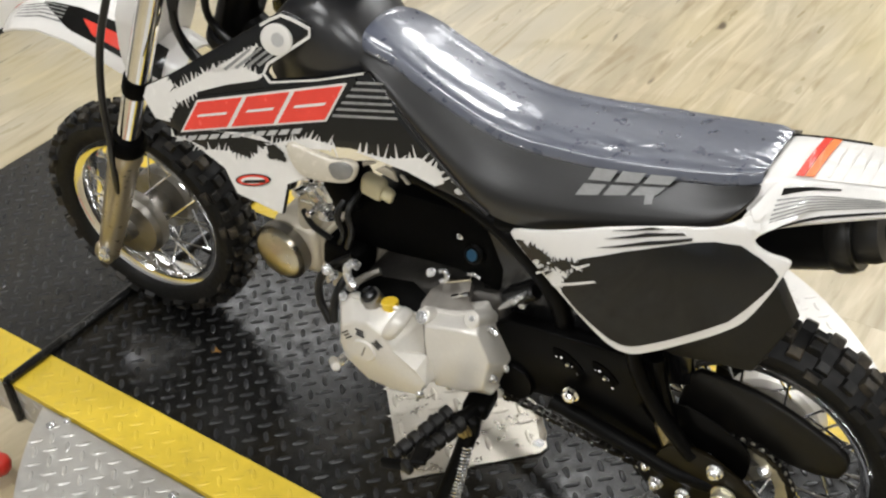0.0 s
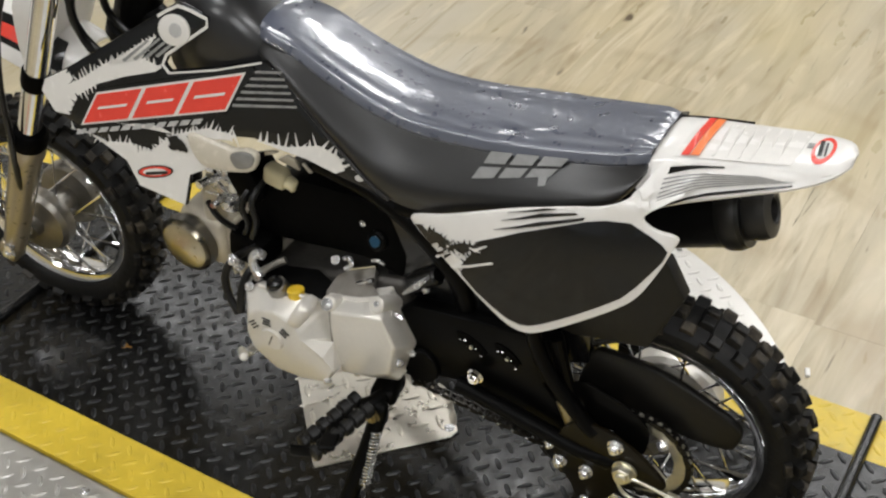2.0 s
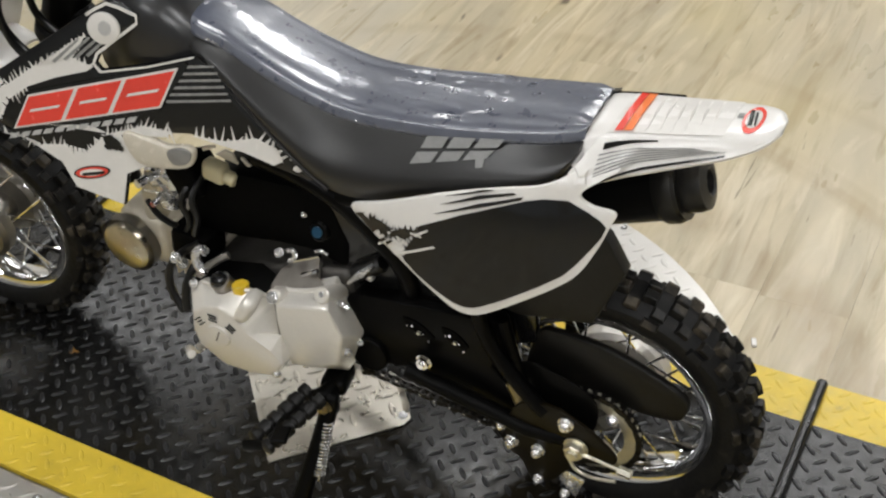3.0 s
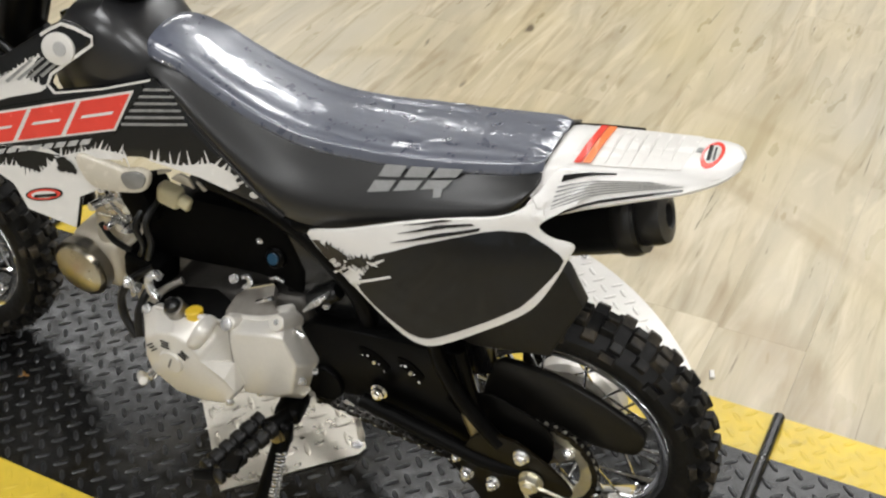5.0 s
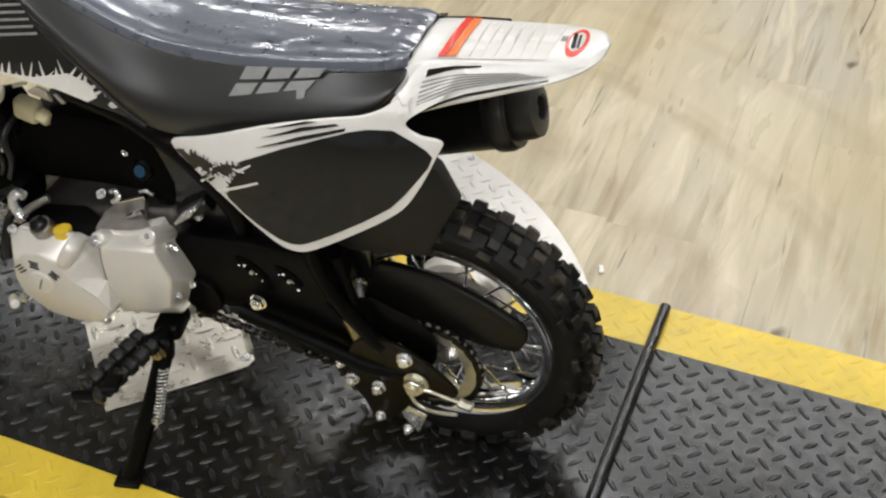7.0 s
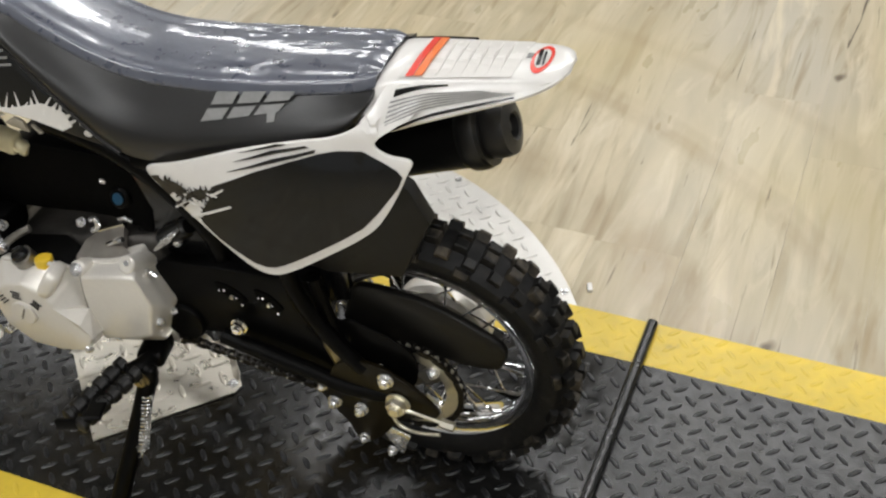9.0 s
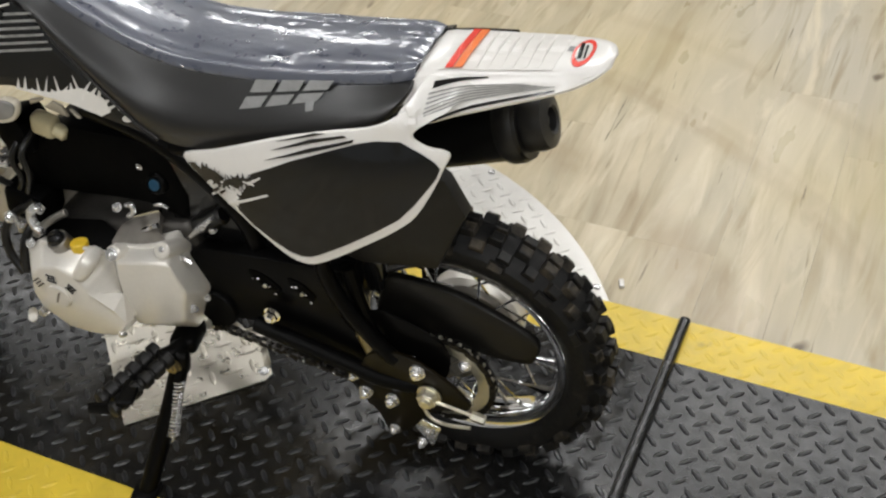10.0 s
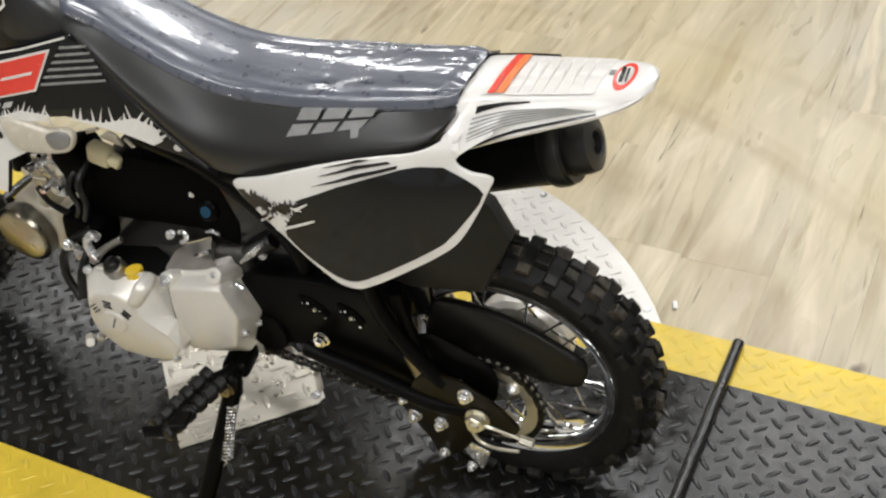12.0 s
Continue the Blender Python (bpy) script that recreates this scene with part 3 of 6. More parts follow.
bm = bmesh.new()
lozenges(bm, in_sheet, -0.09, 0.2, -0.16, 0.13, 0.0045, pitch=0.030, long=0.016, wide=0.0042)
tagged(part("tread", bm, M["sheet"], sheet_plate, smooth=False), kind="stuff")
rnd = random.Random(17)
bm = bmesh.new()
edge_line = spline([(0.186, 0.013, 0), (0.166, 0.036, 0), (0.144, 0.061, 0), (0.120, 0.063, 0), (0.098, 0.065, 0), (0.061, 0.061, 0), (0.010, 0.058, 0), (-0.040, 0.055, 0)], 6)
rings = []
for k, p in enumerate(edge_line):
    up = 0.0055 + 0.004 * math.sin(k * 0.85) + rnd.uniform(-0.0015, 0.0015)
    rings.append([Vector((p.x, p.y - 0.012, 0.0046)), Vector((p.x, p.y - 0.003, 0.0046 + 0.45 * up)), Vector((p.x, p.y + 0.002, 0.0046 + up)),
                  Vector((p.x, p.y + 0.0035, 0.0040 + up)), Vector((p.x, p.y, 0.0030 + 0.4 * up)), Vector((p.x, p.y - 0.010, 0.0030))])
loft(bm, rings)
part("curled_edge", bm, M["sheet"], sheet_plate, "bent-up wavy edge of the sheet")
bolt(sheet_plate, (0.182, 0.002, 0.0045), 0.006, 0.005, axis=(0, 0, 1))

# a scuff of orange paint on the track and a chip of plastic on the floor
bm = bmesh.new()
loft(bm, [[Vector((-0.375 + r * math.cos(t), -0.092 + 0.7 * r * math.sin(t), z)) for r, t in ((0.007 + 0.004 * math.sin(3 * q + 1), q) for q in (2 * math.pi * k / 14 for k in range(14)))] for z in (0.0002, 0.0006)])
part("paint_scuff", bm, M["plate_brown_dust"], bpy.data.objects["deck"], "small scuff of dull orange paint")
chip = tagged(new("plastic_chip"), "small white plastic chip lying on the wood-look floor", "chip")
bm = bmesh.new()
block(bm, (0.580, 0.450, FLOOR + 0.003), (0.008, 0.018, 0.006), (0, 0, 20), 0.0015)
part("body", bm, M["white"], chip)

# the red thing on the floor beside the turntable
red = tagged(new("floor_lever"), "red painted round-ended lever lying on the floor", "lever")
bm = bmesh.new()
tube(bm, [(-0.475, -0.395, -0.047), (-0.49, -0.44, -0.047), (-0.50, -0.52, -0.05), (-0.50, -0.62, -0.06)], 0.019, 14, 4)
bmesh.ops.create_uvsphere(bm, u_segments=14, v_segments=8, radius=0.019, matrix=Matrix.Translation((-0.475, -0.395, -0.047)))
lever = part("grip", bm, M["red_paint"], red)
bm = bmesh.new()
block(bm, (-0.50, -0.60, -0.072), (0.05, 0.05, 0.016), bevel=0.003)
part("foot", bm, M["red_paint"], red)
red.location = (-0.055, -0.03, 0)

# ---- the dirt bike ----
bike = tagged(new("dirt_bike"), "small black and white dirt bike standing on its side stand", "motorcycle")
bike.matrix_basis = pose(0.0002, -0.0108, 0, 1.262, 0, 1.687)
XR, XF, ZR, ZF = 0.500, -0.5256, 0.1928, 0.1958


def wheel(name, x, z, turn, label, drum_side):
    """A spoked wheel about the y axis with a knobbly tyre."""
    bm = bmesh.new()
    lathe(bm, [(0.0, -0.062), (0.012, -0.062), (0.014, -0.045), (0.030, -0.043), (0.034, -0.038), (0.034, -0.030), (0.024, -0.026),
               (0.024, 0.018), (0.052, 0.022), (0.056, 0.028), (0.056, 0.046), (0.048, 0.052), (0.0, 0.054)], 40, close=False)
    hub = part(name, bm, M["case_dark"], bike, label)
    hub.matrix_basis = pose(x, 0, z, 0, 0, turn)
    bm = bmesh.new()
    prof = [(0.1235, -0.012), (0.127, -0.019), (0.138, -0.0215), (0.1405, -0.0235), (0.142, -0.0215), (0.1405, -0.018), (0.1300, -0.016),
            (0.1255, 0.0), (0.1300, 0.016), (0.1405, 0.018), (0.142, 0.0215), (0.1405, 0.0235), (0.138, 0.0215), (0.127, 0.019), (0.1235, 0.012), (0.1215, 0.0)]
    lathe(bm, prof + prof[:1], 72, close=False)
    bmesh.ops.remove_doubles(bm, verts=bm.verts[:], dist=1e-5)
    part("rim", bm, M["chrome"], hub, "polished chrome rim")
    # tyre: carcass and knobs
    bm = bmesh.new()
    carcass = [(0.1395, -0.0205), (0.145, -0.027), (0.157, -0.0335), (0.170, -0.0325), (0.180, -0.024), (0.1845, -0.010), (0.1855, 0.0),
               (0.1845, 0.010), (0.180, 0.024), (0.170, 0.0325), (0.157, 0.0335), (0.145, 0.027), (0.1395, 0.0205)]
    lathe(bm, carcass + [(0.137, 0.0)] + carcass[:1], 80, close=False)
    bmesh.ops.remove_doubles(bm, verts=bm.verts[:], dist=1e-5)
    part("tyre", bm, M["rubber"], hub, "black knobbly off-road tyre")

    def knob_mesh(y, tilt, lx, ly, r0, r1):
        km = bmesh.new()
        t = pose((r0 + r1) / 2, y, 0) @ Matrix.Rotation(tilt, 4, "Z")
        vs = []
        for rr, sc in (((r0 - r1) / 2, 1.12), ((r1 - r0) / 2, 0.92)):
            for sy, sz in ((-1, -1), (1, -1), (1, 1), (-1, 1)):
                vs.append(km.verts.new(t @ Vector((rr, sy * ly / 2 * sc, sz * lx / 2 * sc))))
        top = km.faces.new(vs[4:])
        for k in range(4):
            km.faces.new((vs[k], vs[(k + 1) % 4], vs[4 + (k + 1) % 4], vs[4 + k]))
        bmesh.ops.bevel(km, geom=list(top.edges), offset=0.0011, segments=1, affect="EDGES")
        me = bpy.data.meshes.new("knob")
        bmesh.ops.recalc_face_normals(km, faces=km.faces[:])
        km.to_mesh(me)
        km.free()
        me.materials.append(M["knob"])
        return me

    mid = [knob_mesh(y, t, 0.0175, 0.0135, 0.180, 0.1945) for y, t in ((-0.0085, -0.10), (0.0085, 0.10))]
    edge = [knob_mesh(s * 0.0235, s * 0.55, 0.0165, 0.0125, 0.174, 0.1895) for s in (-1, 1)]
    flank = [knob_mesh(s * 0.0315, s * 1.05, 0.020, 0.010, 0.163, 0.1775) for s in (-1, 1)]
    rnd = random.Random(5)
    n = 34
    for k in range(n):
        a = 2 * math.pi * k / n
        row = [(mid[0], a + rnd.uniform(-0.004, 0.004)), (mid[1], a + rnd.uniform(-0.004, 0.004)), (edge[0], a + math.pi / n), (edge[1], a + math.pi / n)]
        if k % 2 == 0:
            row += [(flank[0], a + math.pi / n + 0.02), (flank[1], a + math.pi / n + 0.02)]
        for me, angle_ in row:
            ob = new("knob", me)
            ob.parent = hub
            ob.matrix_basis = Matrix.Rotation(-angle_, 4, "Y")
    # spokes
    def spoke_mesh(side, lean):
        sm = bmesh.new()
        p, q = Vector((0.031 * math.cos(lean), side * 0.030, 0.031 * math.sin(lean))), Vector((0.124, side * 0.004, 0))
        if side > 0:
            p = Vector((0.054 * math.cos(lean), 0.030, 0.054 * math.sin(lean)))
        cyl(sm, p, q, 0.00165, 6)
        cyl(sm, q - (q - p).normalized() * 0.012, q, 0.0030, 6)
        me = bpy.data.meshes.new("spoke")
        sm.to_mesh(me)
        sm.free()
        me.materials.append(M["chrome"])
        return me
    kinds = [spoke_mesh(-1, 0.75), spoke_mesh(1, 0.5), spoke_mesh(-1, -0.75), spoke_mesh(1, -0.5)]
    for k in range(28):
        ob = new("spoke", kinds[k % 4])
        ob.parent = hub
        ob.matrix_basis = Matrix.Rotation(-2 * math.pi * k / 28, 4, "Y")
    # valve stem
    sm = bmesh.new()
    cyl(sm, (0.122, 0, 0.004), (0.098, -0.004, 0.004), 0.003, 8)
    st = part("valve_stem", sm, M["matt"], hub, "black valve stem")
    st.matrix_basis = Matrix.Rotation(radians(35), 4, "Y")
    return hub


front = wheel("front_wheel", XF, ZF, 5.5, "spoked front wheel with chrome rim", 1)
rear = wheel("rear_wheel", XR, ZR, 0, "spoked rear wheel with chrome rim", 1)

# front drum plate and axle
bm = bmesh.new()
lathe(bm, [(0.0, -0.075), (0.016, -0.075), (0.018, -0.060), (0.050, -0.056), (0.056, -0.048), (0.056, -0.030), (0.0, -0.028)], 40)
part("brake_drum", bm, M["case_dark"], front, "dull cast brake drum")
bm = bmesh.new()
cyl(bm, (0, -0.125, 0), (0, 0.125, 0), 0.007, 12)
part("axle", bm, M["steel"], front)
bm = bmesh.new()
lathe(bm, [(0.0, 0.03), (0.058, 0.030), (0.064, 0.036), (0.064, 0.056), (0.05, 0.062), (0.0, 0.064)], 40)
part("brake_drum", bm, M["case"], rear, "bright brake drum plate")

# fork
RAKE = Vector((0.235, 0, 0.464)).normalized()
AX = Vector((-0.528, 0, 0.180))
for s in (-1, 1):
    y = s * 0.100
    bm = bmesh.new()
    a = AX + Vector((0, y, 0))
    prof = [(0.0, 0.0), (0.014, 0.0), (0.018, 0.015), (0.021, 0.10), (0.023, 0.22), (0.0265, 0.235), (0.0265, 0.262), (0.0235, 0.268), (0.0, 0.268)]
    rot = Vector((0, 0, 1)).rotation_difference(RAKE).to_matrix().to_4x4()
    lathe(bm, prof, 28, "z", close=False)
    bm.transform(Matrix.Translation(a) @ rot)
    leg = part("fork_leg", bm, M["fork_grey"], bike, "champagne grey painted lower fork leg")
    bm = bmesh.new()
    lathe(bm, [(0.0, 0.250), (0.0268, 0.256), (0.0278, 0.264), (0.0272, 0.274), (0.022, 0.281), (0.0, 0.281)], 28, "z", close=False)
    bm.transform(Matrix.Translation(a) @ rot)
    part("fork_seal", bm, M["matt"], leg, "black rubber fork seal")
    bm = bmesh.new()
    cyl(bm, a + RAKE * 0.255, a + RAKE * 0.72, 0.0165, 28)
    part("fork_tube", bm, M["chrome"], leg, "polished chrome fork tube")
    bm = bmesh.new()
    lathe(bm, [(0.0, 0.368), (0.018, 0.372), (0.0192, 0.379), (0.0192, 0.398), (0.018, 0.402), (0.0, 0.408)], 24, "z", close=False)
    bm.transform(Matrix.Translation(a) @ rot)
    part("clamp", bm, M["matt"], leg, "black rubber clamp ring")
    bm = bmesh.new()
    block(bm, tuple(a + Vector((-0.006, 0, -0.004))), (0.034, 0.030, 0.036), (0, 27, 0), bevel=0.007)
    foot = part("axle_lug", bm, M["fork_grey"], leg)
    bolt(leg, tuple(a + Vector((0.004, s * 0.015, 0))), 0.009, 0.010, axis=(0, s, 0), name="axle_nut")

# bottom yoke and steering head
bm = bmesh.new()
top = AX + RAKE * 0.60
block(bm, tuple(top), (0.055, 0.25, 0.035), (0, 27, 0), bevel=0.01)
part("yoke", bm, M["satin"], bike, "black fork yoke")
bm = bmesh.new()
cyl(bm, (-0.262, 0, 0.560), (-0.175, 0, 0.735), 0.030, 24, 0.004)
cyl(bm, (-0.262, 0, 0.560), (-0.252, 0, 0.580), 0.036, 24, 0.004)
part("steering_head", bm, M["satin"], bike, "black steering head tube")

# front fender: a ridged white blade
bm = bmesh.new()
st = [(-0.725, 0.500, 0.012, 0.020), (-0.700, 0.522, 0.045, 0.022), (-0.655, 0.546, 0.058, 0.026), (-0.59, 0.566, 0.064, 0.030), (-0.52, 0.572, 0.066, 0.038),
      (-0.45, 0.566, 0.066, 0.050), (-0.38, 0.552, 0.064, 0.060), (-0.33, 0.536, 0.060, 0.060)]
rings = []
for x, z, w, drop in st:
    ring = []
    for k in range(13):
        t = -1 + 2 * k / 12
        ring.append(Vector((x, t * w, z - drop * abs(t) ** 2.2)))
    ring += [v - Vector((0, 0, 0.0035)) for v in ring[::-1]]
    rings.append(ring)
loft(bm, rings)
ff = part("front_fender", bm, M["white"], bike, "white plastic front fender with black and red decal")


def fender_decal(name, lo, hi, x0, x1, material, lift, label=""):
    """A strip on the near flank of the front fender."""
    bm = bmesh.new()
    rows = []
    for i in range(13):
        x = x0 + (x1 - x0) * i / 12
        for (xa, za, wa, da), (xb, zb, wb, db) in zip(st, st[1:]):
            if xa <= x <= xb:
                f = (x - xa) / (xb - xa)
                z, w, d = za + f * (zb - za), wa + f * (wb - wa), da + f * (db - da)
        row = []
        taper = min(1.0, i / 4 + 0.1)
        for t in (lo + (hi - lo) * k / 3 for k in range(4)):
            t = lo + (t - lo) * taper
            row.append(Vector((x, -t * w, z - d * t ** 2.2 + lift)))
        rows.append(row)
    rings = [r + [v - Vector((0, 0, 0.0006)) for v in r[::-1]] for r in rows]
    loft(bm, rings)
    return part(name, bm, material, ff, label)


fender_decal("decal", 0.42, 0.86, -0.60, -0.36, M["decal_black"], 0.0012, "black striped decal")
fender_decal("decal", 0.60, 0.79, -0.505, -0.425, M["decal_red"], 0.0022, "red slanted block decal")
for k in range(5):
    fender_decal("decal", 0.46 + 0.075 * k, 0.485 + 0.075 * k, -0.665, -0.545, M["decal_grey"], 0.0016)
fender_decal("decal", 0.05, 0.25, -0.715, -0.69, M["decal_red"], 0.0014)

# white number plate in front of the fork
bm = bmesh.new()
sheet(bm, rounded([(-0.415, 0.525), (-0.395, 0.520), (-0.36, 0.58), (-0.315, 0.70), (-0.335, 0.72), (-0.375, 0.70), (-0.405, 0.60)]),
      lambda x, z: -0.066 + 0.35 * max(0, z - 0.6), 0.11, 1, 0.003)
part("number_plate", bm, M["white"], bike, "white plastic front number plate")

# cables at the front
for pts, r, lab in (([(-0.286, -0.125, 0.74), (-0.328, -0.13, 0.667), (-0.366, -0.13, 0.595), (-0.393, -0.13, 0.512), (-0.407, -0.128, 0.436), (-0.433, -0.12, 0.351),
                      (-0.47, -0.095, 0.27), (-0.51, -0.075, 0.215)], 0.0052, "black front brake cable"),
                    ([(-0.20, -0.07, 0.74), (-0.265, -0.075, 0.66), (-0.282, -0.07, 0.60), (-0.24, -0.06, 0.55), (-0.16, -0.05, 0.53)], 0.0060, "black control cable"),
                    ([(-0.19, -0.045, 0.74), (-0.235, -0.05, 0.67), (-0.25, -0.04, 0.61), (-0.20, -0.03, 0.56)], 0.0052, "black control cable"),
                    ([(-0.25, -0.08, 0.73), (-0.275, -0.078, 0.645), (-0.262, -0.075, 0.575), (-0.20, -0.06, 0.54)], 0.0048, "black control cable")):
    bm = bmesh.new()
    tube(bm, pts, r, 10, 5)
    part("cable", bm, M["hose"], bike, lab)

# fuel tank
bm = bmesh.new()
rings = []
for x, zt, zb, w in ((-0.165, 0.600, 0.560, 0.030), (-0.150, 0.640, 0.540, 0.050), (-0.11, 0.676, 0.53, 0.066), (-0.06, 0.690, 0.53, 0.074), (-0.03, 0.676, 0.54, 0.070),
                     (-0.005, 0.652, 0.54, 0.060), (0.02, 0.62, 0.55, 0.048)):
    ring = []
    for k in range(20):
        a = 2 * math.pi * k / 20
        c, s = math.cos(a), math.sin(a)
        ring.append(Vector((x, w * math.copysign(abs(c) ** 0.6, c), (zt + zb) / 2 + (zt - zb) / 2 * math.copysign(abs(s) ** 0.7, s))))
    rings.append(ring)
loft(bm, rings)
tank = part("fuel_tank", bm, M["tank"], bike, "glossy black plastic fuel tank")
bm = bmesh.new()
lathe(bm, [(0.0, 0.684), (0.024, 0.684), (0.026, 0.700), (0.036, 0.704), (0.038, 0.722), (0.034, 0.728), (0.0, 0.730)], 28, "z", (-0.045, 0, 0), close=False)
for k in range(6):
    a = k * math.pi / 3
    block(bm, (-0.045 + 0.037 * math.cos(a), 0.037 * math.sin(a), 0.713), (0.010, 0.014, 0.018), (0, 0, math.degrees(a)), 0.002)
part("tank_cap", bm, M["matt"], tank, "black lobed fuel cap")

# tank shroud: black panel with white splashes
def shroud_y(x, z):
    return -0.2309 + 0.1402 * x + 0.2589 * z


def on_shroud(lift):
    return lambda x, z: shroud_y(x, z) - lift


OUT = [(-0.303, 0.538), (-0.297, 0.554), (-0.260, 0.573), (-0.174, 0.626), (-0.112, 0.664), (-0.097, 0.671), (-0.081, 0.668), (-0.056, 0.660), (-0.056, 0.648),
       (-0.093, 0.622), (-0.112, 0.608), (-0.118, 0.596), (-0.111, 0.589), (-0.048, 0.602), (0.018, 0.619), (0.055, 0.588), (0.101, 0.547), (0.133, 0.523), (0.180, 0.489),
       (0.156, 0.487), (0.119, 0.496), (0.06, 0.518), (0.00, 0.524), (-0.092, 0.514), (-0.050, 0.480), (-0.086, 0.462), (-0.094, 0.420), (-0.162, 0.434), (-0.180, 0.464), (-0.238, 0.496), (-0.284, 0.512)]
bm = bmesh.new()
sheet(bm, OUT, on_shroud(0), 0.006, 3, 0.0012)
shroud = part("tank_shroud", bm, M["black"], bike, "black shroud with white splash decals")
bm = bmesh.new()
sheet(bm, OUT, lambda x, z: -shroud_y(x, z) - 0.006, 0.006, 2)
part("tank_shroud", bm, M["black"], bike, "black tank shroud")


def shroud_decal(outline, material, lift=0.0012, label="", cuts=2, name="decal"):
    bm = bmesh.new()
    sheet(bm, outline, on_shroud(lift), 0.0007, cuts)
    return part(name, bm, material, shroud, label, smooth=False)


W, K, R = M["decal_white"], M["decal_black"], M["decal_red"]
# white nose, running back in splashes under the upper arm
shroud_decal(spiky([(-0.302, 0.538), (-0.296, 0.553), (-0.262, 0.571), (-0.250, 0.556), (-0.228, 0.570), (-0.205, 0.585), (-0.150, 0.600), (-0.122, 0.592), (-0.131, 0.586),
                    (-0.175, 0.574), (-0.218, 0.558), (-0.246, 0.540), (-0.255, 0.526), (-0.262, 0.512), (-0.284, 0.513)], 0.012, 3, only={2, 3, 4, 5, 6, 10, 11, 12}), W, label="white paint-splash decal")
shroud_decal(spiky([(-0.200, 0.585), (-0.150, 0.600), (-0.128, 0.630), (-0.150, 0.618)], 0.004, 9), W)
for k in range(4):
    x, z = -0.178 + 0.016 * k, 0.594 + 0.004 * k
    shroud_decal([(x, z), (x + 0.004, z - 0.002), (x + 0.040, z + 0.028), (x + 0.038, z + 0.030)], M["decal_grey"], 0.0018)
# pale edge lines
def edging(line, width, material=None):
    """A narrow line of decal along an open run of points."""
    p = [Vector(q) for q in line]
    left, right = [], []
    for i, q in enumerate(p):
        d = (p[min(i + 1, len(p) - 1)] - p[max(i - 1, 0)]).normalized()
        nrm = Vector((-d.y, d.x)) * width / 2
        left.append(tuple(q + nrm))
        right.append(tuple(q - nrm))
    return left + right[::-1]


shroud_decal(edging([(-0.125, 0.6530), (-0.112, 0.6612), (-0.097, 0.6685), (-0.081, 0.6655), (-0.058, 0.658), (-0.058, 0.649), (-0.095, 0.6225), (-0.1145, 0.609),
                     (-0.1205, 0.596), (-0.112, 0.5872)], 0.0036), W, 0.0014)
shroud_decal(edging([(-0.112, 0.5868), (-0.048, 0.5995), (0.014, 0.617)], 0.0022), W, 0.0014)
# the round emblem
bm = bmesh.new()
ring = [(-0.102 + 0.0215 * math.cos(a), 0.640 + 0.0185 * math.sin(a)) for a in (2 * math.pi * k / 28 for k in range(28))]
sheet(bm, ring, on_shroud(0.0035), 0.0035, 1, 0.0008)
part("emblem", bm, W, shroud, "round white emblem")
shroud_decal([(-0.099 + 0.0085 * math.cos(a), 0.641 + 0.0085 * math.sin(a)) for a in (2 * math.pi * k / 18 for k in range(18))], M["emblem_grey"], 0.0045)


# the big slanted blocks: black ground, white edge, red face
def along(u, v):
    """From the emblem's own axes (0..1 along, 0..1 up) to the shroud."""
    x = -0.2405 + 0.2110 * u + 0.022 * v
    return (x, 0.5055 + (0.051 + 0.0 * u) * u + 0.040 * v + 0.004 * u * v)


shroud_decal([along(-0.035, -0.22), along(0.99, -0.20), along(1.06, 1.05), along(1.03, 1.20), along(-0.02, 1.20)], K, 0.0018)
BLK = [(0.00, 0.325), (0.345, 0.645), (0.665, 0.985)]
for u0, u1 in BLK:
    shroud_decal([along(u0 - 0.012, -0.07), along(u1 + 0.008, -0.07), along(u1 + 0.014, 1.07), along(u0 - 0.006, 1.07)], W, 0.0024)
    shroud_decal([along(u0 + 0.004, 0.0), along(u1 - 0.008, 0.0), along(u1 - 0.002, 1.0), along(u0 + 0.010, 1.0)], R, 0.0031)
    shroud_decal([along(u0 + 0.06, 0.46), along(u1 - 0.06, 0.46), along(u1 - 0.055, 0.54), along(u0 + 0.065, 0.54)], W, 0.0038)
# row of small pale bars below it
for k in range(11):
    u = 0.0 + 0.081 * k
    shroud_decal([along(u - 0.02, -0.40), along(u + 0.040, -0.40), along(u + 0.046, -0.24), along(u - 0.014, -0.24)], M["emblem_grey"], 0.0026, cuts=0)
# fanned pale lines behind it
for k in range(6):
    z = 0.602 - 0.0085 * k
    shroud_decal([(-0.010 - 0.003 * k, z), (0.040 + 0.004 * k, z + 0.006 + 0.001 * k), (0.040 + 0.004 * k, z + 0.0085 + 0.001 * k), (-0.010 - 0.003 * k, z + 0.003)], M["decal_grey"], 0.0016, cuts=1)
# lower splashes
shroud_decal(spiky([(-0.262, 0.494), (-0.238, 0.494), (-0.205, 0.486), (-0.170, 0.490), (-0.140, 0.486), (-0.112, 0.510), (-0.060, 0.527), (-0.020, 0.524), (-0.030, 0.517), (-0.092, 0.512),
                    (-0.080, 0.500), (-0.052, 0.480), (-0.087, 0.463), (-0.095, 0.422), (-0.161, 0.436), (-0.179, 0.466), (-0.230, 0.4915)], 0.014, 12, only={0, 1, 2, 3, 4, 5, 6, 7}), W,
             label="white paint-splash decal")
shroud_decal(spiky([(-0.116, 0.494), (-0.106, 0.511), (-0.088, 0.492)], 0.003, 4), K, 0.0022)
shroud_decal([(-0.225, 0.512), (-0.130, 0.519), (-0.110, 0.512), (-0.150, 0.513)], W, 0.0018)
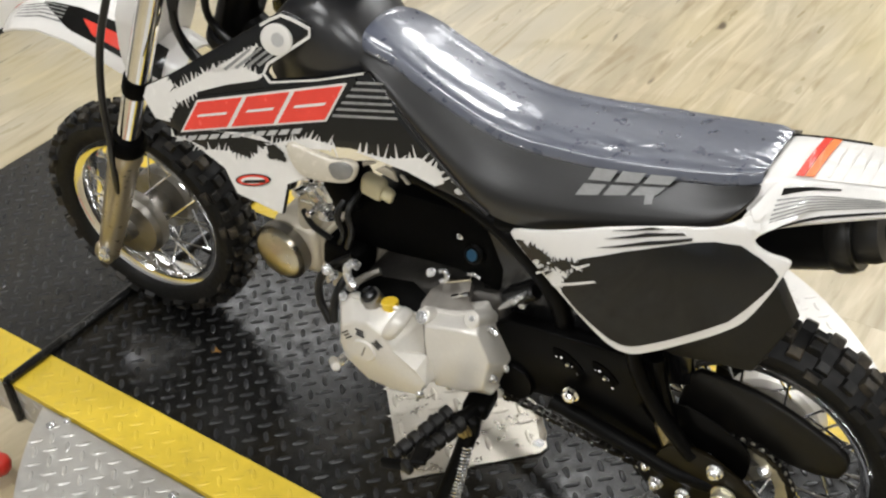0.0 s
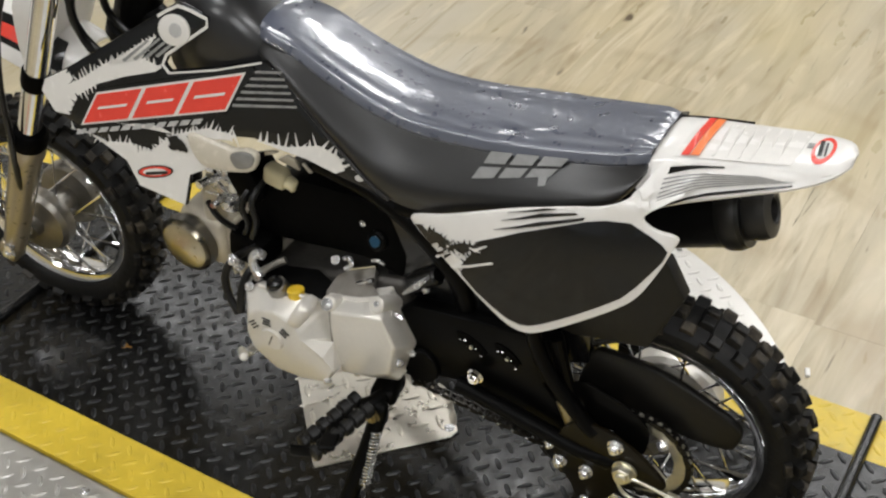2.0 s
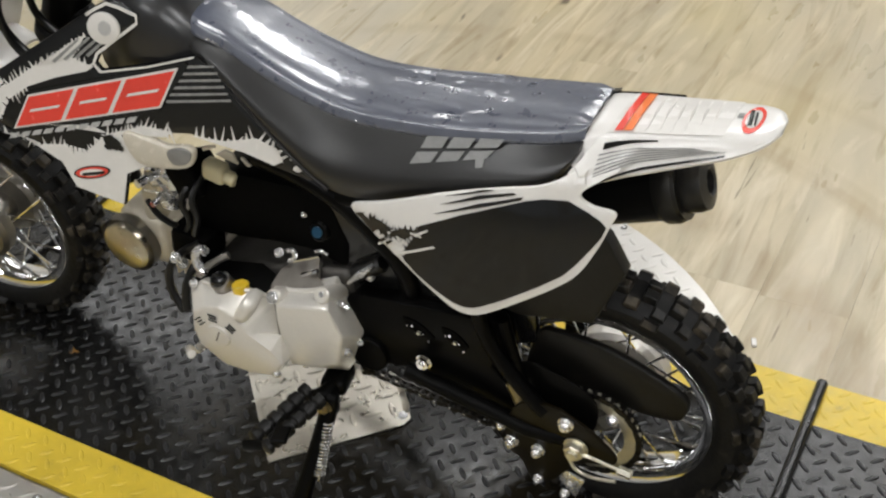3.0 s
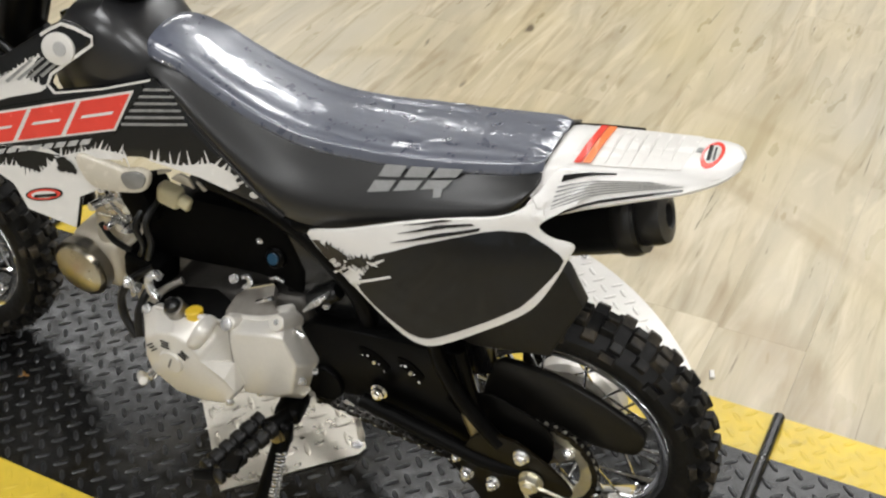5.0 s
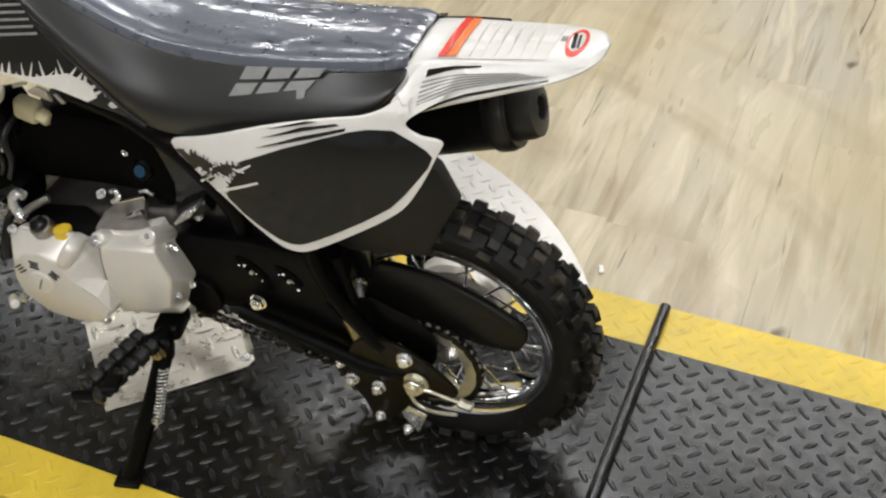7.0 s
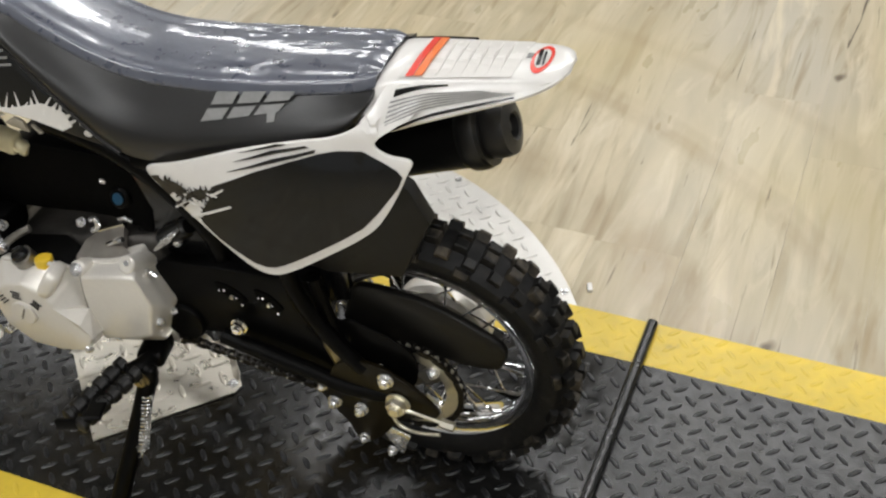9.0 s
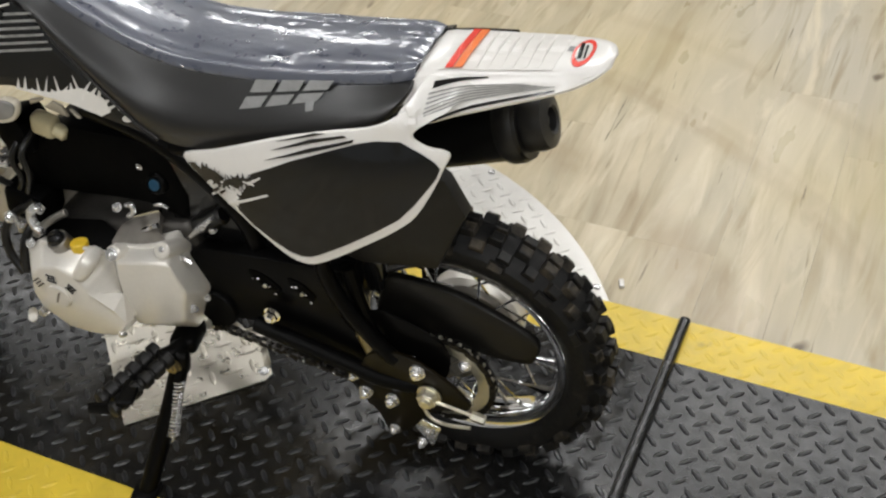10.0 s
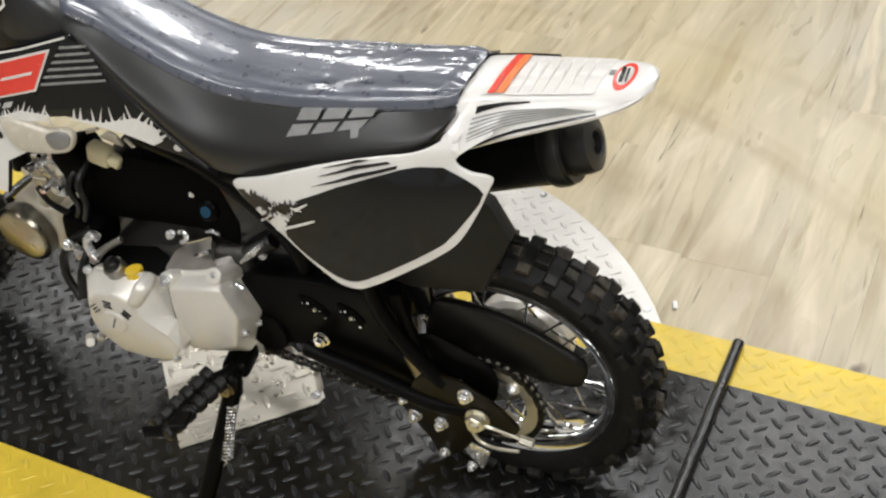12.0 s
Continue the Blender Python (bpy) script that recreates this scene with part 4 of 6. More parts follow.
shroud_decal(spiky([(0.008, 0.5225), (0.050, 0.5215), (0.090, 0.530), (0.116, 0.521), (0.124, 0.506), (0.112, 0.500), (0.075, 0.511)], 0.018, 21, 0.0075, only={0, 1, 2, 3, 4}), W,
             label="white paint-splash decal")
for cx, cz, r in ((0.136, 0.511, 0.0022), (0.143, 0.500, 0.0038), (0.128, 0.521, 0.002)):
    shroud_decal([(cx + 1.5 * r * math.cos(a), cz + r * math.sin(a)) for a in (2 * math.pi * k / 12 for k in range(12))], W, 0.0016, cuts=0)
# oval badge on the lower lobe
for rx, rz, m_, lift in ((0.0265, 0.0085, K, 0.0022), (0.0235, 0.0068, R, 0.0027), (0.0175, 0.0045, W, 0.0032)):
    shroud_decal([(-0.1365 + rx * math.cos(a) + 0.1 * rz * math.sin(a), 0.459 + rz * math.sin(a) + 0.19 * rx * math.cos(a)) for a in (2 * math.pi * k / 24 for k in range(24))], m_, lift, cuts=0)
shroud_decal([(-0.150, 0.453), (-0.118, 0.460), (-0.117, 0.464), (-0.149, 0.457)], K, 0.0037, cuts=0)

# the scoop with its frosted end, and the torn black notch before it
bm = bmesh.new()
sheet(bm, rounded([(-0.0857, 0.5182), (-0.0524, 0.5144), (-0.0233, 0.5086), (-0.0033, 0.5109), (0.0106, 0.5052), (0.0058, 0.4872), (-0.0188, 0.4808), (-0.0583, 0.4802), (-0.0777, 0.4953)], 3), lambda x, z: shroud_y(x, z) - 0.006 - 0.0016 * math.cos((z - 0.49) * 60), 0.010, 2, 0.003)
scoop = part("scoop", bm, M["scoop"], bike, "white plastic air scoop")
bm = bmesh.new()
sheet(bm, rounded([(-0.0235, 0.5044), (-0.0051, 0.5101), (0.0081, 0.5049), (0.0038, 0.492), (-0.0115, 0.4875), (-0.0209, 0.4928)], 3), lambda x, z: shroud_y(x, z) - 0.0095, 0.004, 1, 0.0016)
part("lens", bm, M["clear"], scoop, "frosted clear end of the scoop")
shroud_decal(spiky([(-0.1155, 0.5084), (-0.1057, 0.5116), (-0.0936, 0.5052), (-0.0871, 0.4948), (-0.0992, 0.4962), (-0.1107, 0.4918)], 0.003, 12, 0.006), K, 0.0032)

# ---- seat ----
#        x      bottom  crease  top    half top  half bottom
SEAT = [(-0.020, 0.622, 0.632, 0.639, 0.030, 0.036), (-0.008, 0.616, 0.637, 0.648, 0.040, 0.048), (0.012, 0.606, 0.6355, 0.647, 0.048, 0.058), (0.046, 0.588, 0.6265, 0.637, 0.0495, 0.066), (0.079, 0.566, 0.6105, 0.620, 0.0505, 0.074), (0.127, 0.529, 0.590, 0.599, 0.0535, 0.083),
        (0.173, 0.496, 0.576, 0.585, 0.0555, 0.090), (0.215, 0.487, 0.5705, 0.5795, 0.0575, 0.093), (0.273, 0.497, 0.5725, 0.581, 0.0595, 0.094), (0.339, 0.519, 0.579, 0.587, 0.0605, 0.093),
        (0.400, 0.540, 0.587, 0.595, 0.0575, 0.091), (0.445, 0.557, 0.594, 0.602, 0.0545, 0.087), (0.470, 0.572, 0.599, 0.606, 0.0500, 0.079), (0.484, 0.590, 0.601, 0.605, 0.0430, 0.064)]


def seat_rows(n=4):
    """Stations along the seat, smoothed."""
    a = spline([(s[0], s[1], s[2]) for s in SEAT], n)
    b = spline([(s[3], s[4], s[5]) for s in SEAT], n)
    return [(p.x, p.y, p.z, q.x, q.y, q.z) for p, q in zip(a, b)]


bm = bmesh.new()
rings = []
for x, zb, zc, zt, wt, wb in seat_rows():
    half = [(wb - 0.004, zb - 0.003), (wb, zb), (wb + 0.004, zb + 0.35 * (zc - zb)), (wb * 0.45 + wt * 0.55, zb + 0.72 * (zc - zb)), (wt + 0.002, zc - 0.004), (wt - 0.003, zc + 0.002),
            (wt * 0.8, zc + 0.55 * (zt - zc)), (wt * 0.45, zt - 0.002), (0, zt)]
    half = [(v.x, v.y) for v in spline([(y, z, 0) for y, z in half[1:5]], 4)] + half[5:]
    rings.append([Vector((x, -y, z)) for y, z in half] + [Vector((x, y, z)) for y, z in half[-2::-1]])
loft(bm, rings)
seat = part("seat", bm, M["vinyl"], bike, "black vinyl seat with grey print and clear wrap", angle=50)

bm = bmesh.new()
rnd = random.Random(8)
outer, inner_ = [], []
rows = seat_rows(22)
for i, (x, zb, zc, zt, wt, wb) in enumerate(rows):
    coarse = [(wt + 0.0032, zc - 0.0040), (wt + 0.0022, zc - 0.0004), (wt - 0.0015, zc + 0.0064), (wt * 0.90, zc + 0.32 * (zt - zc) + 0.0046), (wt * 0.8, zc + 0.55 * (zt - zc) + 0.0048),
              (wt * 0.62, zt + 0.0016), (wt * 0.45, zt + 0.0030), (wt * 0.22, zt + 0.0040), (0, zt + 0.0044)]
    half = [(v.x, v.y) for v in spline([(y, z, 0) for y, z in coarse], 6)]
    row = [(-y, z) for y, z in half] + [(y, z) for y, z in half[-2::-1]]
    pts = []
    for j, (y, z) in enumerate(row):
        fold = max(0.0, 1 - ((x - 0.325) / 0.070) ** 2) * min(1.0, max(0.0, (abs(y) - 0.008) / 0.025)) + max(0.0, (x - 0.425) / 0.04)
        wr = 0.0005 * noise.noise(Vector((x * 22, y * 40, 0))) + (0.00008 + 0.00042 * min(1.0, fold)) * noise.noise(Vector((x * 85, y * 150, 3))) + 0.0011 * min(1.0, fold) * noise.noise(Vector((x * 34, y * 100, 5)))
        edge = 0.0022 * noise.noise(Vector((x * 150, j * 3.1, 7))) if j in (0, len(row) - 1) else 0
        pts.append(Vector((x - 0.002 if i == 0 else x, y, z + 0.0016 + wr * (1 if 5 < j < len(row) - 6 else 0.4) + edge)))
    outer.append(pts)
for pts in outer:
    inner_.append(pts + [Vector((v.x, v.y * 0.985, v.z - 0.0018)) for v in pts[::-1]])
loft(bm, inner_)
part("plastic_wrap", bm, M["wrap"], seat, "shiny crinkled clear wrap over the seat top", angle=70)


for side in (-1, 1):
    bm = bmesh.new()
    rnd = random.Random(5 + side)
    rings = []
    for x, zb, zc, zt, wt, wb in rows[2:-3]:
        cy, cz = side * (wt + 0.0012 + 0.0008 * noise.noise(Vector((x * 60, 2, side)))), zc - 0.0005 + 0.0012 * noise.noise(Vector((x * 75, 5, side)))
        rings.append([Vector((x, cy, cz)) + rnd.uniform(0.0003, 0.0012 + 0.0022 * max(0.0, noise.noise(Vector((x * 18, 1, side))) + 0.35)) * Vector((0, math.cos(k * 1.0472), math.sin(k * 1.0472))) for k in range(6)])
    loft(bm, rings)
    part("wrap_edge", bm, M["wrap_edge"], seat, "glinting gathered edge of the wrap", smooth=False)


def seat_y(x, z):
    for (p, q) in zip(SEAT, SEAT[1:]):
        if p[0] <= x <= q[0]:
            f = (x - p[0]) / (q[0] - p[0])
            zb, zc, wt, wb = (p[k] + f * (q[k] - p[k]) for k in (1, 2, 4, 5))
            h = min(max((z - zb) / (zc - zb), 0), 1)
            prof = [(0, wb), (0.35, wb + 0.004), (0.72, wb * 0.45 + wt * 0.55), (1, wt + 0.002)]
            for (ha, ya), (hb, yb) in zip(prof, prof[1:]):
                if ha <= h <= hb:
                    return -(ya + (h - ha) / (hb - ha) * (yb - ya))
    return -0.09


def seat_print(outline):
    bm = bmesh.new()
    sheet(bm, outline, lambda x, z: seat_y(x, z) - 0.0022, 0.0012, 2)
    part("print", bm, M["print_grey"], seat, "grey slanted block print", smooth=False)


def sp(u, v):
    return (0.2975 + 0.092 * u + 0.010 * v, 0.5475 + 0.024 * u + 0.0265 * v - 0.010 * u * v)


for u0, u1 in ((0.0, 0.30), (0.34, 0.64), (0.68, 1.0)):
    seat_print([sp(u0 - 0.02, 0.0), sp(u1 - 0.04, 0.0), sp(u1 - 0.02, 0.40), sp(u0, 0.40)])
    seat_print([sp(u0 + 0.02, 0.56), sp(u1, 0.56), sp(u1 + 0.01, 1.0), sp(u0 + 0.03, 1.0)])
seat_print([sp(0.90, -0.45), sp(0.99, -0.45), sp(0.93, 0.02), sp(0.82, 0.02)])
# piping along the front edge of the seat side
bm = bmesh.new()
tube(bm, [(0.022, -0.0620, 0.602), (0.060, -0.0710, 0.579), (0.113, -0.0825, 0.540), (0.156, -0.0895, 0.507), (0.188, -0.0935, 0.490)], 0.0022, 8, 5)
part("piping", bm, M["vinyl"], seat, "black piping on the seat edge")

# ---- side panels ----
def panel_y(x, z):
    tip = min(1.0, max(0.0, (x - 0.455) / 0.03)) * max(0.0, z - 0.576)
    return -0.093 - 0.2 * (0.48 - z) - 0.005 * max(0.0, 1 - ((z - 0.48) / 0.075) ** 2) - 0.035 * max(0.0, 1 - ((x - 0.38) / 0.16) ** 2) + 1.25 * tip


PANEL = [(0.223, 0.483), (0.227, 0.473), (0.258, 0.462), (0.298, 0.445), (0.338, 0.422), (0.365, 0.407), (0.386, 0.404), (0.406, 0.411), (0.450, 0.438), (0.485, 0.460), (0.504, 0.477),
         (0.520, 0.506), (0.529, 0.529), (0.5335, 0.5405), (0.527, 0.546), (0.512, 0.550), (0.499, 0.558), (0.499, 0.566), (0.512, 0.576), (0.530, 0.584), (0.520, 0.588), (0.502, 0.589), (0.488, 0.584),
         (0.474, 0.577), (0.453, 0.569), (0.412, 0.561), (0.347, 0.541), (0.268, 0.505)]
for side in (1, -1):
    bm = bmesh.new()
    f = panel_y if side > 0 else (lambda x, z: -panel_y(x, z) - 0.005)
    sheet(bm, rounded(PANEL, 3) if side > 0 else [(x, min(z, 0.560 + 0.02 * x)) for x, z in PANEL if not 0.498 < x < 0.515 or z < 0.56], f, 0.005, 3, 0.0014)
    p = part("side_panel", bm, M["white"], bike, "white side panel with a dark grey field")
    if side > 0:
        panel = p


def panel_decal(outline, material, lift=0.0012, label="", cuts=2):
    bm = bmesh.new()
    sheet(bm, outline, lambda x, z: panel_y(x, z) - lift, 0.0007, cuts)
    return part("decal", bm, material, panel, label, smooth=False)


FIELD = [(0.3245, 0.499), (0.3739, 0.5255), (0.4123, 0.5415), (0.4433, 0.5527), (0.4622, 0.5569), (0.4863, 0.5569), (0.507, 0.5451), (0.5199, 0.536), (0.5256, 0.5288), (0.5224, 0.5186), (0.5144, 0.507), (0.5015, 0.4892), (0.4881, 0.4742), (0.4626, 0.4576), (0.4266, 0.4356), (0.401, 0.4207), (0.3917, 0.4164), (0.3808, 0.4144), (0.3669, 0.4163), (0.3455, 0.4255), (0.3232, 0.4365), (0.3032, 0.449), (0.3052, 0.4639), (0.3181, 0.4839)]
bm = bmesh.new()
sheet(bm, spiky(FIELD, 0.007, 31, 0.0055, only={21, 22, 23}), lambda x, z: panel_y(x, z) - 0.0012, 0.0008, 3)
part("decal", bm, M["grey_panel"], panel, "glossy dark grey number field", smooth=True)
panel_decal(spiky([(0.229, 0.4755), (0.238, 0.480), (0.262, 0.476), (0.265, 0.472), (0.258, 0.4645)], 0.004, 5, only={1, 2}), M["decal_black"])
for outline in ([(0.3562, 0.5426), (0.3987, 0.5589), (0.4111, 0.5604), (0.3968, 0.5554)],
                [(0.3499, 0.5318), (0.3937, 0.5516), (0.4304, 0.5606), (0.434, 0.5591), (0.4, 0.5496)],
                [(0.342, 0.519), (0.3938, 0.5426), (0.4411, 0.5574), (0.44, 0.5541), (0.4001, 0.5405)]):
    panel_decal(outline, M["decal_black"], 0.0018, cuts=1)
panel_decal(spiky([(0.2512, 0.4835), (0.2704, 0.4842), (0.2903, 0.4811), (0.2749, 0.4693), (0.2613, 0.4733)], 0.006, 21, 0.005), M["decal_black"], 0.0018, cuts=0)
panel_decal(spiky([(0.2749, 0.4707), (0.3017, 0.4882), (0.3248, 0.4935), (0.3029, 0.4748)], 0.007, 23, 0.006), M["decal_black"], 0.0020, cuts=0)
panel_decal([(0.2884, 0.4529), (0.3436, 0.4816), (0.3458, 0.4802), (0.2925, 0.4517)], W, 0.0026, cuts=1)
rnd = random.Random(14)
for k in range(12):
    t, u = rnd.random(), rnd.random()
    x, z = 0.268 + 0.060 * t, 0.466 + 0.030 * t - 0.018 * u + 0.004
    a = rnd.uniform(-0.3, 1.2)
    ln, wd = rnd.uniform(0.004, 0.011), rnd.uniform(0.0010, 0.0022)
    d, n_ = Vector((math.cos(a), math.sin(a))), Vector((-math.sin(a), math.cos(a)))
    q = Vector((x, z))
    panel_decal([tuple(q - d * ln - n_ * wd), tuple(q + d * ln - n_ * wd * 0.4), tuple(q + d * ln + n_ * wd * 0.4), tuple(q - d * ln + n_ * wd)], M["decal_black"] if k % 2 else W, 0.0021 + 0.0004 * (k % 2), cuts=0)

# inner fender behind the panel
bm = bmesh.new()
FL = [(0.300, 0.470), (0.505, 0.500), (0.519, 0.492), (0.540, 0.450), (0.502, 0.364), (0.458, 0.357), (0.410, 0.348), (0.36, 0.358), (0.300, 0.42)]
sheet(bm, FL, lambda x, z: -0.068, 0.020, 1, 0.003)
part("inner_fender", bm, M["flap"], bike, "dull black inner rear fender")

# ---- tail ----
TAIL = [(0.470, 0.596, 0.582, 0.045, 0.060), (0.495, 0.606, 0.562, 0.043, 0.069), (0.535, 0.613, 0.574, 0.039, 0.061), (0.585, 0.620, 0.5905, 0.036, 0.051), (0.625, 0.626, 0.6055, 0.035, 0.046),
        (0.650, 0.629, 0.6165, 0.033, 0.040), (0.666, 0.631, 0.6235, 0.025, 0.028), (0.674, 0.630, 0.627, 0.009, 0.010)]
bm = bmesh.new()
rings = []
for x, zt, zb, wt, wb in [(p.x, p.y, p.z, q.y, q.z) for p, q in zip(spline([t[:3] for t in TAIL], 3), spline([(t[0], t[3], t[4]) for t in TAIL], 3))]:
    half = [(wb - 0.006, zb + 0.001), (wb, zb), (wb + 0.001, zb + 0.003), (wt + 0.55 * (wb - wt), zb + 0.5 * (zt - zb)), (wt + 0.003, zt - 0.004), (wt - 0.003, zt), (wt * 0.5, zt + 0.002), (0, zt + 0.0028)]
    rings.append([Vector((x, -y, z)) for y, z in half] + [Vector((x, y, z)) for y, z in half[-2::-1]])
loft(bm, rings)
tail = part("rear_fender", bm, M["white"], bike, "white plastic rear fender with warning label")


def tail_at(x):
    for p, q in zip(TAIL, TAIL[1:]):
        if p[0] <= x <= q[0]:
            f = (x - p[0]) / (q[0] - p[0])
            return [p[k] + f * (q[k] - p[k]) for k in range(1, 5)]
    return TAIL[-1][1:]


# the neck that runs up behind the seat from the side panel to the tail
def neck_y(x, z):
    zt, zb, wt, wb = tail_at(max(x, 0.4701))
    t = min(1.0, max(0.0, (x - 0.495) / 0.045))
    flank = -(wb + (wt - wb) * min(1.0, max(0.0, (z - zb) / (zt - zb)))) - 0.0016
    return (1 - t) * max(-0.086, -1.0274 + 1.613 * z) + t * flank


bm = bmesh.new()
sheet(bm, rounded([(0.481, 0.582), (0.489, 0.591), (0.495, 0.600), (0.501, 0.606), (0.520, 0.607), (0.545, 0.604), (0.550, 0.596), (0.543, 0.589), (0.528, 0.584), (0.512, 0.578), (0.498, 0.572), (0.485, 0.573)], 3), neck_y, 0.004, 2, 0.0012)
part("neck", bm, M["white"], tail)


def tail_top(outline, material, lift, label="", name="label"):
    """outline: (x, across -1..1) on the flat top of the tail."""
    bm = bmesh.new()
    vs = []
    for x, t in outline:
        zt, zb, wt, wb = tail_at(x)
        vs.append(Vector((x, t * wt, zt + 0.0028 * (1 - min(1, abs(t))) + 0.0004 + lift)))
    rings = [[v - Vector((0, 0, 0.0004)) for v in vs], vs]
    loft(bm, rings)
    return part(name, bm, material, tail, label, smooth=False)


def strip(x0, x1, t0, t1, skew=0.030):
    n = 6
    return [(x0 + skew * (t0 + (t1 - t0) * k / n), t0 + (t1 - t0) * k / n) for k in range(n + 1)] + [(x1 + skew * (t1 - (t1 - t0) * k / n), t1 - (t1 - t0) * k / n) for k in range(n + 1)]


tail_top(strip(0.509, 0.624, -0.94, 0.92, 0.003), M["decal_white"], 0.0006, "paper warning label")
tail_top(strip(0.5150, 0.5232, -0.92, 0.90, 0.0020), M["decal_red"], 0.0022, "red warning strip")
tail_top(strip(0.5240, 0.5328, -0.92, 0.90, 0.0018), M["decal_orange"], 0.0022, "orange warning strip")
for k in range(6):
    x = 0.549 + 0.0125 * k
    tail_top(strip(x - 0.006, x - 0.0035, -0.86, 0.82, 0.0), M["label_line"], 0.0009)
tail_top(strip(0.627, 0.633, -0.05, 0.22, 0.0), M["decal_grey"], 0.0010)
for rx, ry, m_, li in ((0.0105, 0.74, R, 0.0008), (0.0072, 0.50, W, 0.0013)):
    tail_top([(0.6435 + rx * math.cos(a), -0.02 + ry * math.sin(a)) for a in (2 * math.pi * k / 24 for k in range(24))], m_, li, "red oval badge", "badge")
tail_top(strip(0.6385, 0.6425, -0.42, 0.40, -0.004), M["decal_black"], 0.0022, name="badge")
tail_top(strip(0.6445, 0.6465, -0.40, 0.30, -0.004), M["decal_black"], 0.0022, name="badge")


def tail_side(x0, x1, h0, h1, material, lift=0.0022):
    """A stripe on the near flank of the tail; h runs from the lower edge (0) to the top (1)."""
    bm = bmesh.new()
    rows = []
    for i in range(9):
        f = i / 8
        x = x0 + (x1 - x0) * f
        zt, zb, wt, wb = tail_at(x)
        a, b = h0[0] + (h0[1] - h0[0]) * f, h1[0] + (h1[1] - h1[0]) * f
        row = []
        for h in (a, (a + b) / 2, b):
            prof = [(0, wb + 0.001), (0.5, wt + 0.55 * (wb - wt)), (1, wt + 0.002)]
            for (ha, ya), (hb_, yb) in zip(prof, prof[1:]):
                if ha <= h <= hb_:
                    y = ya + (h - ha) / (hb_ - ha) * (yb - ya)
            zz = zb + 0.002 + h * (zt - zb - 0.006)
            row.append(Vector((x, min(-y - lift, neck_y(x, zz) - 0.0012) if x < 0.55 else -y - lift, zz)))
        rows.append(row + [v + Vector((0, 0.0006, 0)) for v in row[::-1]])
    loft(bm, rows)
    part("decal", bm, material, tail, smooth=False)


tail_side(0.500, 0.628, (0.10, 0.20), (0.17, 0.30), M["decal_black"])
for k in range(6):
    h = 0.34 + 0.085 * k
    tail_side(0.506, 0.628 - 0.006 * k, (h, h * 0.6 + 0.26), (h + 0.03, h * 0.6 + 0.275), M["decal_grey"])
tail_side(0.508, 0.560, (0.86, 0.97), (0.99, 1.0), M["decal_black"], 0.0026)
# black rail on the far edge
bm = bmesh.new()
tube(bm, [(0.48, 0.046, 0.596), (0.52, 0.043, 0.605), (0.562, 0.040, 0.612)], 0.005, 10, 4)
part("grab_rail", bm, M["matt"], bike, "black rear rail")
# ---- silencer ----
MA, MB = Vector((0.325, 0.070, 0.395)), Vector((0.561, 0.086, 0.472))
md = (MB - MA).normalized()
mrot = Vector((0, 0, 1)).rotation_difference(md).to_matrix().to_4x4()
bm = bmesh.new()
lathe(bm, [(0.0, 0.0), (0.016, 0.0), (0.020, 0.03), (0.035, 0.07), (0.040, 0.10), (0.041, 0.215), (0.0435, 0.222), (0.0445, 0.236), (0.042, 0.245), (0.0, 0.245)], 36, "z", close=False)
bm.transform(Matrix.Translation(MA) @ mrot)
muff = part("silencer", bm, M["silencer"], bike, "matt black exhaust silencer")
bm = bmesh.new()
lathe(bm, [(0.030, 0.236), (0.034, 0.246), (0.0345, 0.262), (0.032, 0.271), (0.017, 0.275), (0.014, 0.273), (0.014, 0.250), (0.012, 0.250), (0.0, 0.250)], 36, "z", close=False)
bm.transform(Matrix.Translation(MA) @ mrot)
part("end_cap", bm, M["end_cap"], muff, "stepped black end cap")
bm = bmesh.new()
lathe(bm, [(0.040, 0.214), (0.0437, 0.220), (0.0452, 0.224), (0.0452, 0.236), (0.0437, 0.240), (0.038, 0.243)], 36, "z", close=False)
bm.transform(Matrix.Translation(MA) @ mrot)
part("end_ring", bm, M["end_cap"], muff, "rolled black ring behind the end cap")
bm = bmesh.new()
cyl(bm, MA + md * 0.255, MA + md * 0.268, 0.0075, 6, 0.001)
part("baffle_nut", bm, M["silencer"], muff)
bm = bmesh.new()
tube(bm, [(-0.17, 0.02, 0.20), (-0.13, 0.06, 0.13), (0.02, 0.09, 0.13), (0.15, 0.10, 0.20), (0.25, 0.09, 0.32), (0.335, 0.071, 0.397)], 0.013, 12, 5)
part("exhaust_pipe", bm, M["matt"], muff, "black exhaust pipe")

# ---- engine ----
def cast_cover(bm, face, base, back, roll):
    """A cast cover: a front face, flanks that widen to the base outline, then straight back; its edges are rounded."""
    front, mid = [bm.verts.new(p) for p in face], [bm.verts.new(p) for p in base]
    rear = [bm.verts.new((p[0], back, p[2])) for p in base]
    bm.faces.new(front)
    for a, b in ((front, mid), (mid, rear)):
        for j in range(len(a)):
            k = (j + 1) % len(a)
            bm.faces.new((a[j], a[k], b[k], b[j]))
    bm.faces.new(rear[::-1])
    bmesh.ops.recalc_face_normals(bm, faces=bm.faces[:])
    bmesh.ops.bevel(bm, geom=[e for e in bm.edges if e.calc_face_angle(0) > 0.25], offset=roll, segments=3, affect="EDGES", profile=0.5)
    return bm


